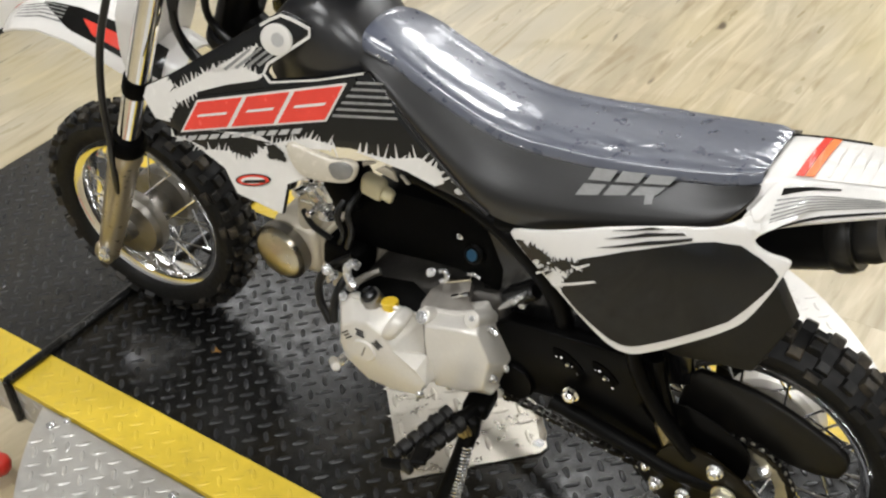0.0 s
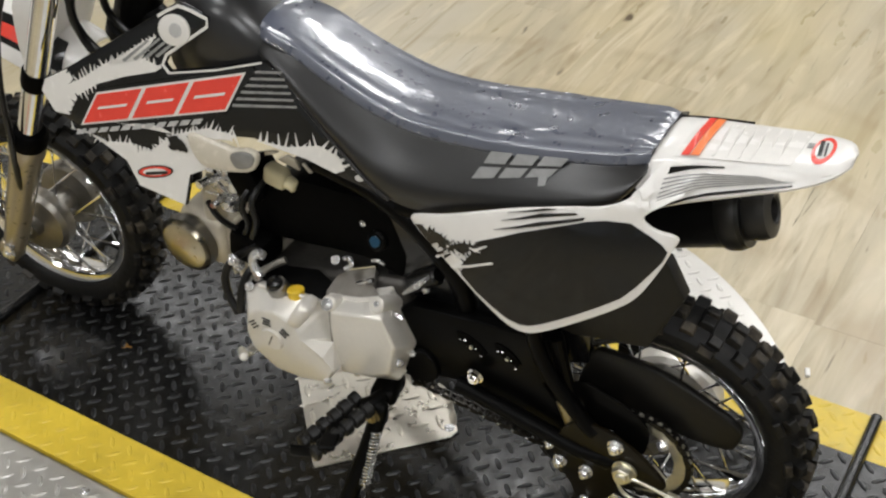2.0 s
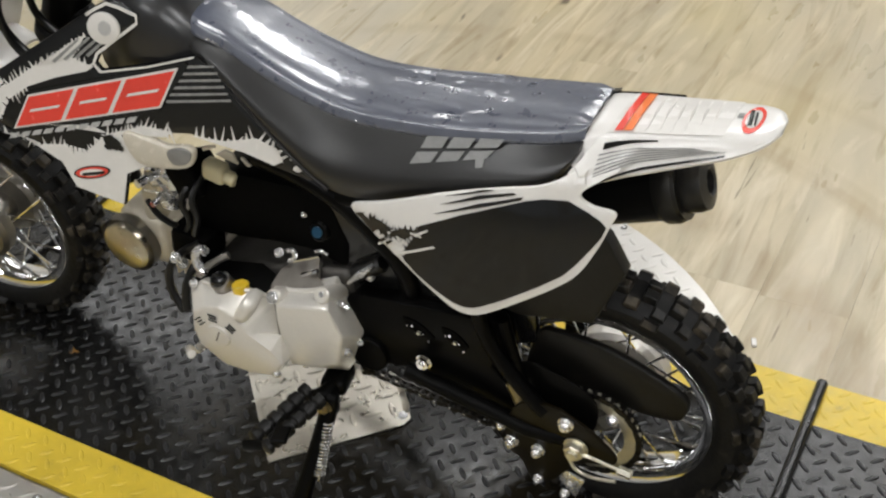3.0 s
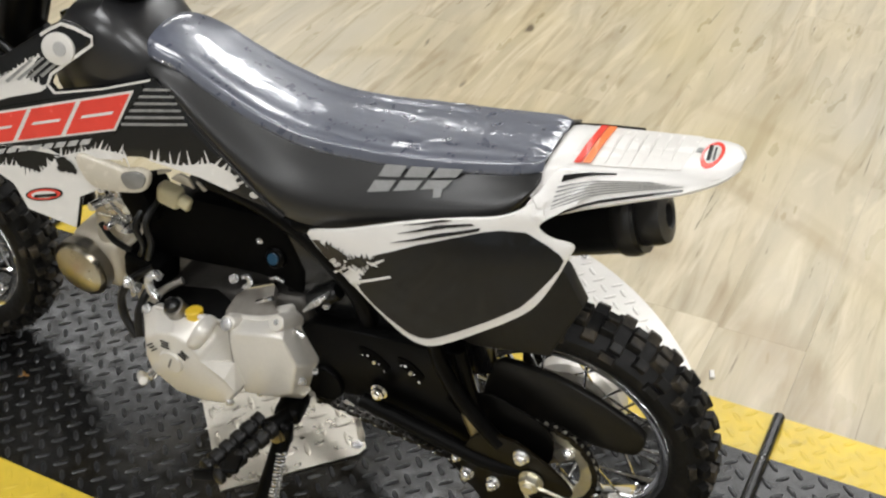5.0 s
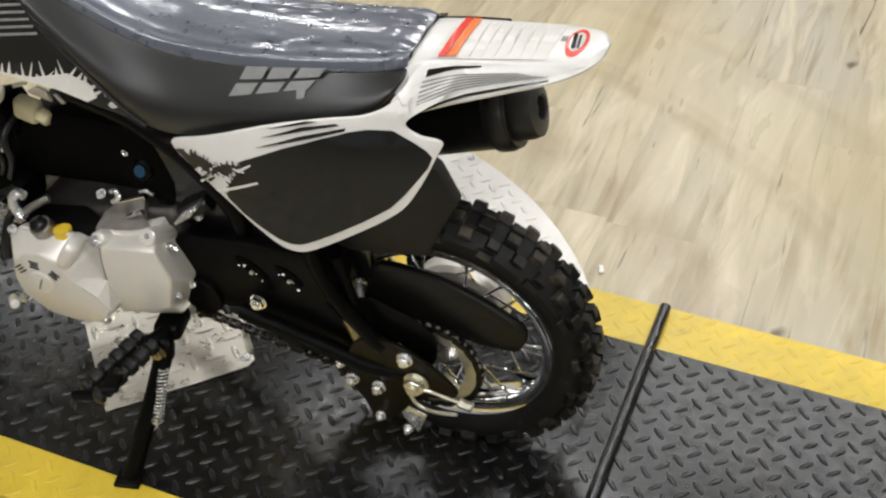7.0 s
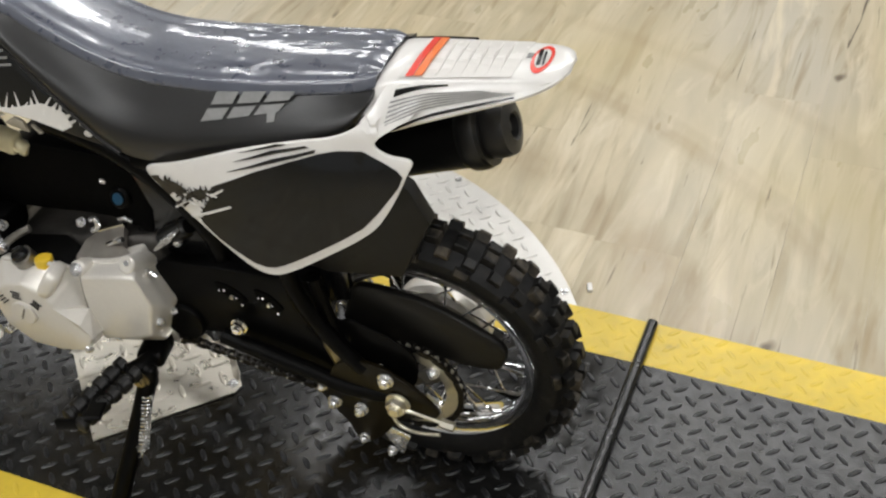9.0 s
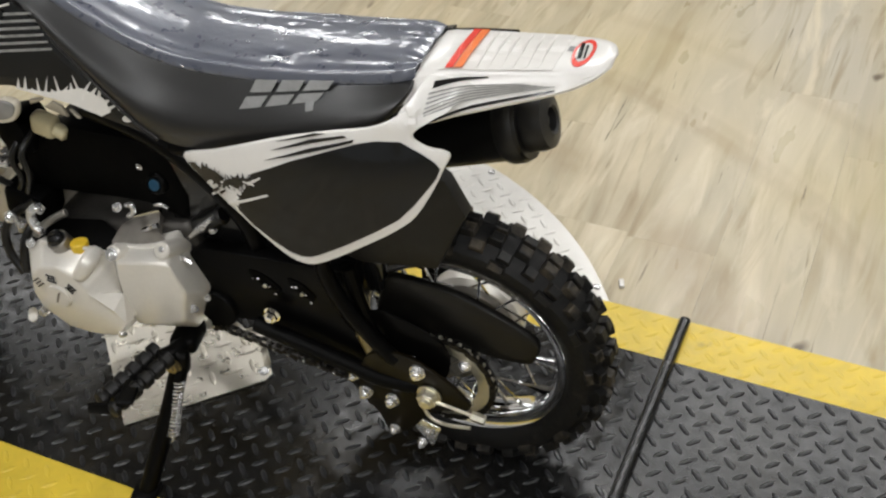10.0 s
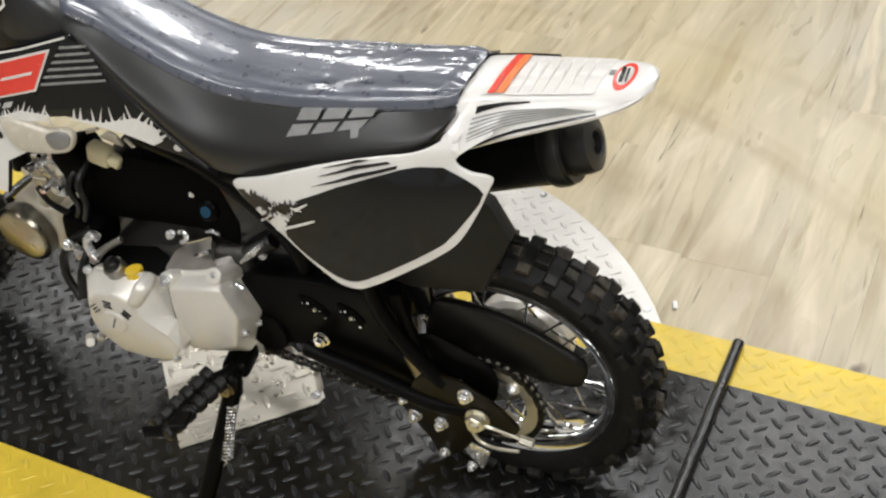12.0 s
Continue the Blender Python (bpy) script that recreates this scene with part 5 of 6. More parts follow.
FACE_A = [(-0.0145, 0.2769), (0.0049, 0.2929), (0.0305, 0.3009), (0.0534, 0.2897), (0.0656, 0.2690), (0.0998, 0.2504), (0.1139, 0.2289), (0.0980, 0.2025), (0.0564, 0.1929), (0.0164, 0.1935), (-0.0178, 0.2186), (-0.0224, 0.2450)]
BASE_A = [(-0.0440, 0.2890), (-0.0180, 0.2997), (0.0140, 0.3023), (0.0500, 0.3073), (0.0930, 0.3060), (0.1010, 0.2660), (0.1020, 0.2150), (0.0880, 0.1850), (0.0480, 0.1770), (0.0080, 0.1790), (-0.0280, 0.2050), (-0.0450, 0.2400)]
FACE_B = [(0.1090, 0.3165), (0.1516, 0.3254), (0.1845, 0.3301), (0.1981, 0.2890), (0.1861, 0.2374), (0.1568, 0.2220), (0.1127, 0.2137), (0.1010, 0.2635)]
BASE_B = [(0.0854, 0.3113), (0.1330, 0.3200), (0.1682, 0.3361), (0.2005, 0.2610), (0.1760, 0.1920), (0.1500, 0.1860), (0.1100, 0.1860), (0.0920, 0.2400)]
bm = bmesh.new()
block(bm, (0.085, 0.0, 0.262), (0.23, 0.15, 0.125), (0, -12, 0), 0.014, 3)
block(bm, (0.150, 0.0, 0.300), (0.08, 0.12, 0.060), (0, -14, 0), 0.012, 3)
eng = part("engine", bm, M["case_black"], bike, "small silver horizontal engine with cast covers")
bm = bmesh.new()
cast_cover(bm, [(x, -0.150, z) for x, z in FACE_A], [(x, -0.112, z) for x, z in BASE_A], -0.050, 0.0042)
left = part("magneto_cover", bm, M["case"], eng, "pale cast aluminium magneto cover", angle=28)
bm = bmesh.new()
cast_cover(bm, [(x, -0.128 - 0.05 * (0.2 - x), z) for x, z in FACE_B], [(x, -0.095, z) for x, z in BASE_B], -0.050, 0.0045)
right = part("sprocket_cover", bm, M["case"], eng, "pale cast aluminium sprocket cover", angle=28)
# gasket between the two covers
bm = bmesh.new()
tube(bm, [(0.0960, -0.1180, 0.3090), (0.1040, -0.1290, 0.2950), (0.1060, -0.1335, 0.2600), (0.1080, -0.1330, 0.2250)], 0.0011, 6, 4)
part("gasket", bm, M["case_dark"], eng, "dark gasket line")
bm = bmesh.new()
tube(bm, [(0.0880, -0.1020, 0.3130), (0.1330, -0.1000, 0.3215), (0.1640, -0.0980, 0.3345)], 0.0032, 10, 3)
part("cover_rim", bm, M["case"], right, "raised cast rim")
bm = bmesh.new()
tube(bm, [(-0.0180, -0.1150, 0.3005), (0.0140, -0.1150, 0.3035), (0.0500, -0.1150, 0.3085), (0.0900, -0.1130, 0.3075)], 0.0030, 10, 3)
part("cover_rim", bm, M["case"], left, "raised cast rim")
# round cap with a slot, and the marks round it
bm = bmesh.new()
lathe(bm, [(0.0, -0.1535), (0.0158, -0.1535), (0.0172, -0.1525), (0.0178, -0.1490)], 40, "y", (0.0200, 0, 0.2498), close=False)
part("inspection_cap", bm, M["case"], left, "round cast cap with a slot")
bm = bmesh.new()
block(bm, (0.0200, -0.1537, 0.2498), (0.0022, 0.0012, 0.020), (0, 25, 0))
part("slot", bm, M["case_dark"], left)
for (x, z), a in ((-0.0065, 0.2659), -38), ((0.0162, 0.2782), 4), ((0.0426, 0.2688), 42):
    bm = bmesh.new()
    d = Vector((math.cos(radians(a)), -math.sin(radians(a))))
    for k, long in ((-1, 0.0130), (0, 0.0105), (1, 0.0130)):
        block(bm, (x - 0.0046 * k * d.y, -0.1510, z + 0.0046 * k * d.x), (long, 0.0012, 0.0019), (0, a, 0))
    part("mark", bm, M["decal_black"], left, "black bar marks")
# rounded rib from the roof of the cover to its face
bm = bmesh.new()
path = spline([(0.0753, -0.1180, 0.3191), (0.0751, -0.1300, 0.3177), (0.0738, -0.1430, 0.3123), (0.0635, -0.1500, 0.2958), (0.0568, -0.1500, 0.2859)], 4)
rings = []
for i, p in enumerate(path):
    s = math.sin(math.pi * (0.12 + 0.80 * i / (len(path) - 1)))
    w = 0.0105 * s ** 0.6
    rings.append([p + Vector((0.9 * w * math.cos(a), -0.55 * w * math.sin(a), 0.55 * w * math.sin(a) - 0.3 * w * math.cos(a))) for a in (2 * math.pi * k / 16 for k in range(16))])
loft(bm, rings)
part("rib", bm, M["case"], left, "rounded cast rib")
# lower step of the cover
bm = bmesh.new()
for p in ((0.0660, -0.1500, 0.2680), (0.1075, -0.1330, 0.2660), (0.1000, -0.1510, 0.2490), (0.1135, -0.1500, 0.2290), (0.1180, -0.1220, 0.2310), (0.0900, -0.1250, 0.2300), (0.0700, -0.1250, 0.2600)):
    bm.verts.new(p)
bmesh.ops.convex_hull(bm, input=bm.verts[:])
part("step", bm, M["case"], left, angle=15)
for x, y, z, r in ((0.1015, -0.126, 0.3220, 0.0066), (0.1700, -0.112, 0.3380, 0.0072), (-0.0250, -0.128, 0.2400, 0.0052), (0.0990, -0.146, 0.2060, 0.0052), (0.1930, -0.114, 0.2500, 0.0052), (0.1330, -0.124, 0.2160, 0.0052)):
    bolt(eng, (x, y, z), r, 0.007, axis=(0, -0.8, 0.6) if z > 0.3 else (0, -1, 0))
for (x, y, z), r in (((0.1020, -0.1120, 0.3160), 0.0100), ((0.1695, -0.1040, 0.3330), 0.0110)):
    bm = bmesh.new()
    cyl(bm, (x, y + 0.03, z - 0.020), (x, y - 0.014, z + 0.0075), r, 20, 0.002)
    part("bolt_boss", bm, M["case"], eng, "round cast bolt boss")
# oil filler, black plug and upper cover
bm = bmesh.new()
lathe(bm, [(0.0, -0.012), (0.0108, -0.012), (0.0114, 0.0), (0.0114, 0.0012), (0.0100, 0.0024), (0.0, 0.0028)], 28, "z", close=False)
bm.transform(pose(0.0400, -0.1110, 0.3105, -8, -6, 0))
part("oil_cap", bm, M["yellow_cap"], eng, "yellow oil filler cap")
bm = bmesh.new()
lathe(bm, [(0.0, -0.035), (0.0150, -0.035), (0.0140, -0.004), (0.0140, 0.0), (0.0128, 0.0015), (0.0, 0.0015)], 28, "z", close=False)
port = pose(0.0139, -0.1180, 0.3156, 20, -8, 0)
bm.transform(port)
part("oil_port", bm, M["case_dark"], eng, "bright cast port")
bm = bmesh.new()
lathe(bm, [(0.0, 0.000), (0.0116, 0.000), (0.0116, 0.0045), (0.0095, 0.0075), (0.0040, 0.0085), (0.0, 0.0088)], 24, "z", close=False)
bm.transform(port)
part("plug", bm, M["black"], eng, "shiny black rubber plug")
bm = bmesh.new()
top = [Vector(p) for p in [(0.0756, -0.1000, 0.3068), (0.0821, -0.0750, 0.3226), (0.0995, -0.0660, 0.3345), (0.1386, -0.0660, 0.3512), (0.1430, -0.0820, 0.3337), (0.1640, -0.0950, 0.3311), (0.1271, -0.1020, 0.3221), (0.0931, -0.1040, 0.3136)]]
loft(bm, [[v + Vector((0, 0.012, -0.030)) for v in top], [v - Vector((0, 0, 0.002)) for v in top], top])
part("upper_cover", bm, M["brown"], eng, "brownish metal upper cover", angle=15)
bm = bmesh.new()
for p in ((-0.040, -0.112, 0.292), (-0.030, -0.075, 0.304), (0.050, -0.070, 0.318), (0.090, -0.085, 0.312), (0.090, -0.114, 0.305), (0.020, -0.120, 0.304), (-0.030, -0.060, 0.260), (0.090, -0.060, 0.270)):
    bm.verts.new(p)
bmesh.ops.convex_hull(bm, input=bm.verts[:])
part("top_case", bm, M["satin"], eng, "dark crankcase top", angle=15)
# bright pressed bracket with a rolled edge, and small hardware round it
bm = bmesh.new()
tube(bm, [(0.0993, -0.0660, 0.3335), (0.1178, -0.0660, 0.3425), (0.1398, -0.0660, 0.3534)], 0.0028, 8, 3)
tube(bm, [(0.1197, -0.0820, 0.3288), (0.1327, -0.0840, 0.3380), (0.1440, -0.0820, 0.3434)], 0.0036, 8, 3)
part("bracket", bm, M["chrome"], eng, "bright metal bracket edge")
bm = bmesh.new()
tube(bm, [(0.0979, -0.0750, 0.3572), (0.1091, -0.0780, 0.3627), (0.1101, -0.0800, 0.3535), (0.1019, -0.0800, 0.3455)], 0.0034, 8, 4)
part("wire_clip", bm, M["steel"], eng, "bright bent wire clip")
bm = bmesh.new()
tube(bm, [(0.1367, -0.0700, 0.3640), (0.1471, -0.0700, 0.3669), (0.1554, -0.0700, 0.3637)], 0.0022, 8, 4)
part("wire_clip", bm, M["steel"], eng, "bright bent wire clip")
bm = bmesh.new()
tube(bm, [(0.1729, -0.0950, 0.3121), (0.1854, -0.0980, 0.3138), (0.1927, -0.0980, 0.3094)], 0.0034, 8, 4)
part("wire_clip", bm, M["steel"], eng, "bright bent wire clip")
for (x, y, z), r in (((0.0862, -0.078, 0.3526), 0.0050), ((-0.0837, -0.075, 0.2809), 0.0068), ((-0.0317, -0.118, 0.2956), 0.0050), ((0.2142, -0.07, 0.3456), 0.0046), ((0.1977, -0.09, 0.2462), 0.0036)):
    bolt(eng, (x, y, z), r, 0.009, axis=(0, -0.6, 0.8))
bm = bmesh.new()
tube(bm, [(-0.0136, -0.1100, 0.3139), (-0.0253, -0.1080, 0.3186), (-0.0303, -0.1040, 0.3331), (-0.0225, -0.1000, 0.3426), (-0.0192, -0.0960, 0.3356)], 0.0062, 10, 4)
part("cable_guide", bm, M["steel"], eng, "bright bent cable guide")
bm = bmesh.new()
tube(bm, [(-0.0249, -0.1120, 0.3064), (-0.0160, -0.1050, 0.3178), (0.0004, -0.0950, 0.3288), (0.0119, -0.0880, 0.3341)], 0.0052, 10, 4)
part("cable_guide", bm, M["case_dark"], eng, "bright cast lug")
bm = bmesh.new()
cyl(bm, (-0.0555, -0.135, 0.1833), (-0.0228, -0.165, 0.2121), 0.0062, 12, 0.0015)
part("drain_stub", bm, M["case"], eng, "pale round stub")
# cylinder and head
bm = bmesh.new()
for k in range(7):
    x = -0.045 - 0.012 * k
    block(bm, (x, 0.0, 0.278), (0.006, 0.108, 0.088), (0, 3, 0), 0.0025, 1)
block(bm, (-0.085, 0, 0.278), (0.10, 0.08, 0.066), (0, 3, 0), 0.004, 1)
part("cylinder", bm, M["case_yellow_lit"], eng, "finned silver cylinder")
bm = bmesh.new()
block(bm, (-0.168, -0.002, 0.282), (0.085, 0.104, 0.086), (0, 3, 0), 0.018, 3)
head = part("cylinder_head", bm, M["case_yellow_lit"], eng, "silver cylinder head")
bm = bmesh.new()
lathe(bm, [(0.0, -0.079), (0.030, -0.078), (0.037, -0.075), (0.041, -0.066), (0.042, -0.050)], 40, "y", (-0.183, 0, 0.279), close=False)
part("cam_cover", bm, M["cam"], head, "round polished cam cover")
bm = bmesh.new()
lathe(bm, [(0.044, -0.070), (0.044, -0.055), (0.0, -0.055)], 40, "y", (-0.183, 0, 0.279), close=False)
part("cover_gasket", bm, M["case_dark"], head)
bm = bmesh.new()
tube(bm, [(-0.15, -0.03, 0.315), (-0.14, -0.035, 0.36), (-0.125, -0.038, 0.395)], 0.018, 14, 4)
part("intake_pipe", bm, M["case_yellow_lit"], eng, "cast intake pipe")
bm = bmesh.new()
block(bm, (-0.100, -0.036, 0.392), (0.046, 0.046, 0.040), (0, -20, 0), 0.006, 2)
cyl(bm, (-0.100, -0.040, 0.405), (-0.092, -0.040, 0.440), 0.0165, 20, 0.003)
cyl(bm, (-0.106, -0.040, 0.352), (-0.102, -0.040, 0.378), 0.0185, 20, 0.004)
carb = part("carburettor", bm, M["steel"], eng, "silver carburettor with brass screws")
for p, q, r, m_ in (((-0.125, -0.058, 0.400), (-0.127, -0.076, 0.403), 0.0065, "chrome"), ((-0.086, -0.060, 0.380), (-0.084, -0.078, 0.384), 0.0060, "steel"), ((-0.112, -0.058, 0.372), (-0.112, -0.074, 0.372), 0.0050, "chrome"),
                    ((-0.078, -0.056, 0.405), (-0.070, -0.070, 0.412), 0.0075, "sprocket"), ((-0.120, -0.060, 0.418), (-0.104, -0.064, 0.424), 0.0035, "chrome"), ((-0.128, -0.064, 0.385), (-0.098, -0.070, 0.392), 0.0022, "chrome"),
                    ((-0.100, -0.066, 0.410), (-0.072, -0.074, 0.394), 0.0024, "steel"), ((-0.066, -0.066, 0.376), (-0.060, -0.072, 0.400), 0.0034, "matt")):
    bm = bmesh.new()
    cyl(bm, p, q, r, 12, r * 0.2)
    part("fitting", bm, M[m_], carb)
bm = bmesh.new()
for pts in ([(-0.040, -0.060, 0.425), (-0.052, -0.082, 0.400), (-0.046, -0.082, 0.370), (-0.060, -0.080, 0.345)], [(-0.028, -0.055, 0.430), (-0.033, -0.082, 0.410), (-0.030, -0.084, 0.380), (-0.042, -0.084, 0.350)],
            [(-0.130, -0.062, 0.366), (-0.105, -0.074, 0.356), (-0.070, -0.080, 0.350)]):
    tube(bm, pts, 0.0045, 8, 4)
part("vent_hose", bm, M["hose"], carb, "thin black vent hoses")
bm = bmesh.new()
block(bm, (-0.052, -0.045, 0.42), (0.05, 0.055, 0.055), (0, -20, 0), 0.012, 2)
part("air_duct", bm, M["matt"], eng, "black rubber air duct")
bm = bmesh.new()
block(bm, (-0.002, -0.060, 0.446), (0.034, 0.022, 0.030), (0, 12, 0), 0.008, 3)
cyl(bm, (0.015, -0.064, 0.446), (0.030, -0.064, 0.440), 0.009, 12, 0.002)
part("fuel_filter", bm, M["cream"], eng, "cream plastic fuel filter")
# pale pieces added for the far shroud's inner edge, which shows under the near shroud
for outline in ([(-0.0021, 0.4672), (0.0143, 0.4786), (0.0264, 0.4736), (0.0312, 0.4594), (0.0161, 0.4628)], [(0.0359, 0.4715), (0.0398, 0.4707), (0.0500, 0.4611), (0.0447, 0.4599)],
                [(-0.0207, 0.4742), (-0.0021, 0.4800), (0.0005, 0.4772), (-0.0209, 0.4674)]):
    bm = bmesh.new()
    sheet(bm, outline, lambda x, z: -0.055, 0.004, 0, 0.0008)
    part("bracket", bm, M["scoop"], bike, "pale piece of the far shroud showing under the near one")
# added fill plate behind the air box, which closes the view through the frame
bm = bmesh.new()
sheet(bm, [(0.15, 0.462), (0.32, 0.492), (0.43, 0.47), (0.43, 0.30), (0.28, 0.245), (0.15, 0.25)], lambda x, z: -0.060, 0.018, 1, 0.005)
part("battery_box", bm, M["black"], bike, "glossy black plate that fills the gap in the bike frame")
# starter cover and air box, deep black
bm = bmesh.new()
AB = [(-0.085, 0.335), (-0.045, 0.405), (0.030, 0.452), (0.160, 0.455), (0.185, 0.380), (0.178, 0.340), (0.120, 0.355), (0.075, 0.352), (0.020, 0.345)]
sheet(bm, AB, lambda x, z: -0.064, 0.128, 1, 0.010)
part("air_box", bm, M["matt"], bike, "matt black air box")
bm = bmesh.new()
for pts in ([(-0.0346, -0.0850, 0.3398), (-0.0652, -0.0950, 0.3181), (-0.0816, -0.1050, 0.2939), (-0.0804, -0.1120, 0.2649), (-0.0619, -0.1180, 0.2368)],
            [(-0.0432, -0.0850, 0.3084), (-0.0503, -0.1000, 0.2940), (-0.0551, -0.1120, 0.2726), (-0.0569, -0.1180, 0.2415)]):
    tube(bm, pts, 0.0058, 10, 5)
part("hose", bm, M["hose"], eng, "looped black hose")
bm = bmesh.new()
block(bm, (-0.055, -0.065, 0.325), (0.06, 0.05, 0.05), (0, 10, 0), 0.01, 2)
part("ignition_box", bm, M["matt"], eng, "black ignition box")
bolt(eng, (-0.062, -0.105, 0.322), 0.007, 0.010)
# shift lever
bm = bmesh.new()
tube(bm, [(0.02, -0.105, 0.200), (-0.02, -0.100, 0.180), (-0.058, -0.098, 0.160)], 0.0045, 10, 4)
cyl(bm, (-0.062, -0.085, 0.158), (-0.064, -0.116, 0.158), 0.007, 12, 0.002)
part("shift_lever", bm, M["steel"], eng, "silver gear shift lever")

# ---- frame ----
bm = bmesh.new()
FR = [(0.165, 0.300), (0.200, 0.322), (0.312, 0.332), (0.395, 0.340), (0.402, 0.300), (0.378, 0.262), (0.430, 0.205), (0.420, 0.176), (0.335, 0.205), (0.270, 0.218), (0.190, 0.205)]
sheet(bm, FR, lambda x, z: -0.082, 0.026, 1, 0.004)
part("chain_case", bm, M["satin"], bike, "black painted chain case")
for pts, lab in (([(0.262, 0.3065), (0.283, 0.304), (0.303, 0.287), (0.296, 0.282), (0.272, 0.291)], "slot"), ([(0.315, 0.308), (0.334, 0.304), (0.350, 0.287), (0.341, 0.282), (0.322, 0.292)], "slot")):
    bm = bmesh.new()
    sheet(bm, rounded(pts, 3), lambda x, z: -0.0835, 0.002, 0)
    part("slot", bm, M["matt"], bpy.data.objects["chain_case"], "dark slot with chain showing")
    for k in range(5):
        bm = bmesh.new()
        f = k / 4
        x = pts[0][0] + 0.006 + (pts[2][0] - pts[0][0] - 0.012) * f
        z = pts[0][1] - 0.006 + (pts[2][1] - pts[0][1] + 0.002) * f + (0.003 if k % 2 else -0.003)
        cyl(bm, (x, -0.083, z), (x, -0.0865, z), 0.0012 + 0.0006 * (k % 3), 8)
        part("rivet", bm, M["chrome"] if k != 2 else M["sprocket"], bpy.data.objects["chain_case"])
bolt(bike, (0.2946, -0.098, 0.2574), 0.0088, 0.012, M["chrome"], "chrome swing-arm pivot bolt", name="pivot_bolt")
bm = bmesh.new()
lathe(bm, [(0.0, -0.088), (0.026, -0.088), (0.028, -0.085), (0.028, -0.07)], 28, "y", (0.205, 0, 0.225), close=False)
part("pivot_boss", bm, M["satin"], bike, "black frame boss")
for s in (-1, 1):
    for pts, r in (([(0.372, s * 0.095, 0.42), (0.376, s * 0.098, 0.354), (0.400, s * 0.098, 0.296), (0.440, s * 0.098, 0.246), (0.455, s * 0.098, 0.232)], 0.0095),
                   ([(0.268, s * 0.098, 0.232), (0.333, s * 0.100, 0.219), (0.392, s * 0.100, 0.205), (0.440, s * 0.100, 0.195), (0.500, s * 0.092, 0.193)], 0.0105)):
        bm = bmesh.new()
        tube(bm, pts, r, 14, 5)
        part("swing_arm_tube" if pts[0][2] < 0.3 else "strut_tube", bm, M["satin"], bike, "black painted steel tube")
bm = bmesh.new()
tube(bm, [(0.395, -0.078, 0.345), (0.405, -0.080, 0.300), (0.424, -0.082, 0.232)], 0.009, 10, 4)
part("shock_absorber", bm, M["satin"], bike, "black rear shock absorber")
bm = bmesh.new()
cyl(bm, (0.408, -0.086, 0.258), (0.422, -0.088, 0.224), 0.0105, 14, 0.003)
part("shock_eye", bm, M["brass"], bike, "brassy shock absorber eye")
# seat rail and backbone
bm = bmesh.new()
tube(bm, [(-0.22, 0, 0.60), (-0.10, 0, 0.52), (0.02, 0, 0.48), (0.20, 0, 0.475), (0.42, 0, 0.54)], 0.020, 14, 5)
part("backbone_tube", bm, M["satin"], bike, "black frame backbone")
for s in (-1, 1):
    bm = bmesh.new()
    tube(bm, [(0.06, s * 0.05, 0.478), (0.18, s * 0.07, 0.462), (0.26, s * 0.06, 0.36), (0.26, s * 0.06, 0.24)], 0.013, 12, 5)
    tube(bm, [(0.18, s * 0.07, 0.462), (0.32, s * 0.072, 0.490), (0.46, s * 0.068, 0.560)], 0.011, 12, 4)
    part("frame_rail", bm, M["satin"], bike, "black frame rail")
bm = bmesh.new()
tube(bm, [(-0.245, 0, 0.575), (-0.225, 0, 0.45), (-0.215, 0, 0.34)], 0.016, 12, 4)
part("down_tube", bm, M["satin"], bike, "black frame down tube")
bolt(bike, (0.1295, -0.068, 0.4196), 0.0034, 0.005, M["chrome"], "small bright screw", name="screw")
bm = bmesh.new()
cyl(bm, (0.147, -0.050, 0.391), (0.147, -0.072, 0.399), 0.0135, 20, 0.003)
plug = part("connector", bm, M["satin"], bike, "round black connector with a blue face")
bm = bmesh.new()
cyl(bm, (0.147, -0.072, 0.399), (0.147, -0.074, 0.3998), 0.0075, 16, 0.0006)
part("connector_face", bm, M["blue"], plug, "blue face")
bm = bmesh.new()
for k in range(5):
    block(bm, (0.196 + 0.005 * k, -0.070, 0.348 + 0.004 * k), (0.004, 0.030, 0.026), (0, 38, 0), 0.001, 1)
part("hose_clamp", bm, M["steel"], bike, "bright ribbed clamp")
bm = bmesh.new()
cyl(bm, (0.190, -0.066, 0.342), (0.232, -0.066, 0.372), 0.012, 14, 0.003)
part("breather_hose", bm, M["hose"], bike, "black rubber hose")

# chain guard
bm = bmesh.new()
GU = [(0.4393, 0.3261), (0.4863, 0.3240), (0.5205, 0.3183), (0.5638, 0.3027), (0.6020, 0.2824), (0.6172, 0.2676), (0.6132, 0.2441), (0.6013, 0.2332), (0.5614, 0.2306), (0.5260, 0.2325), (0.4987, 0.2051), (0.4386, 0.1847), (0.4116, 0.2382), (0.4236, 0.3022)]
sheet(bm, rounded(GU, 2), lambda x, z: -0.058, 0.012, 2, 0.004)
guard = part("chain_guard", bm, M["worn_guard"], bike, "black plastic chain guard with a worn top")
bm = bmesh.new()
sheet(bm, rounded([(0.4169, 0.2855), (0.4588, 0.2840), (0.4960, 0.2690), (0.5130, 0.2520), (0.5160, 0.2280), (0.5060, 0.1944), (0.4740, 0.1679), (0.4313, 0.1553), (0.4094, 0.1783)], 2), lambda x, z: -0.0815, 0.003, 1, 0.001)
part("chain_cover", bm, M["satin"], bike, "black chain cover over the sprocket")
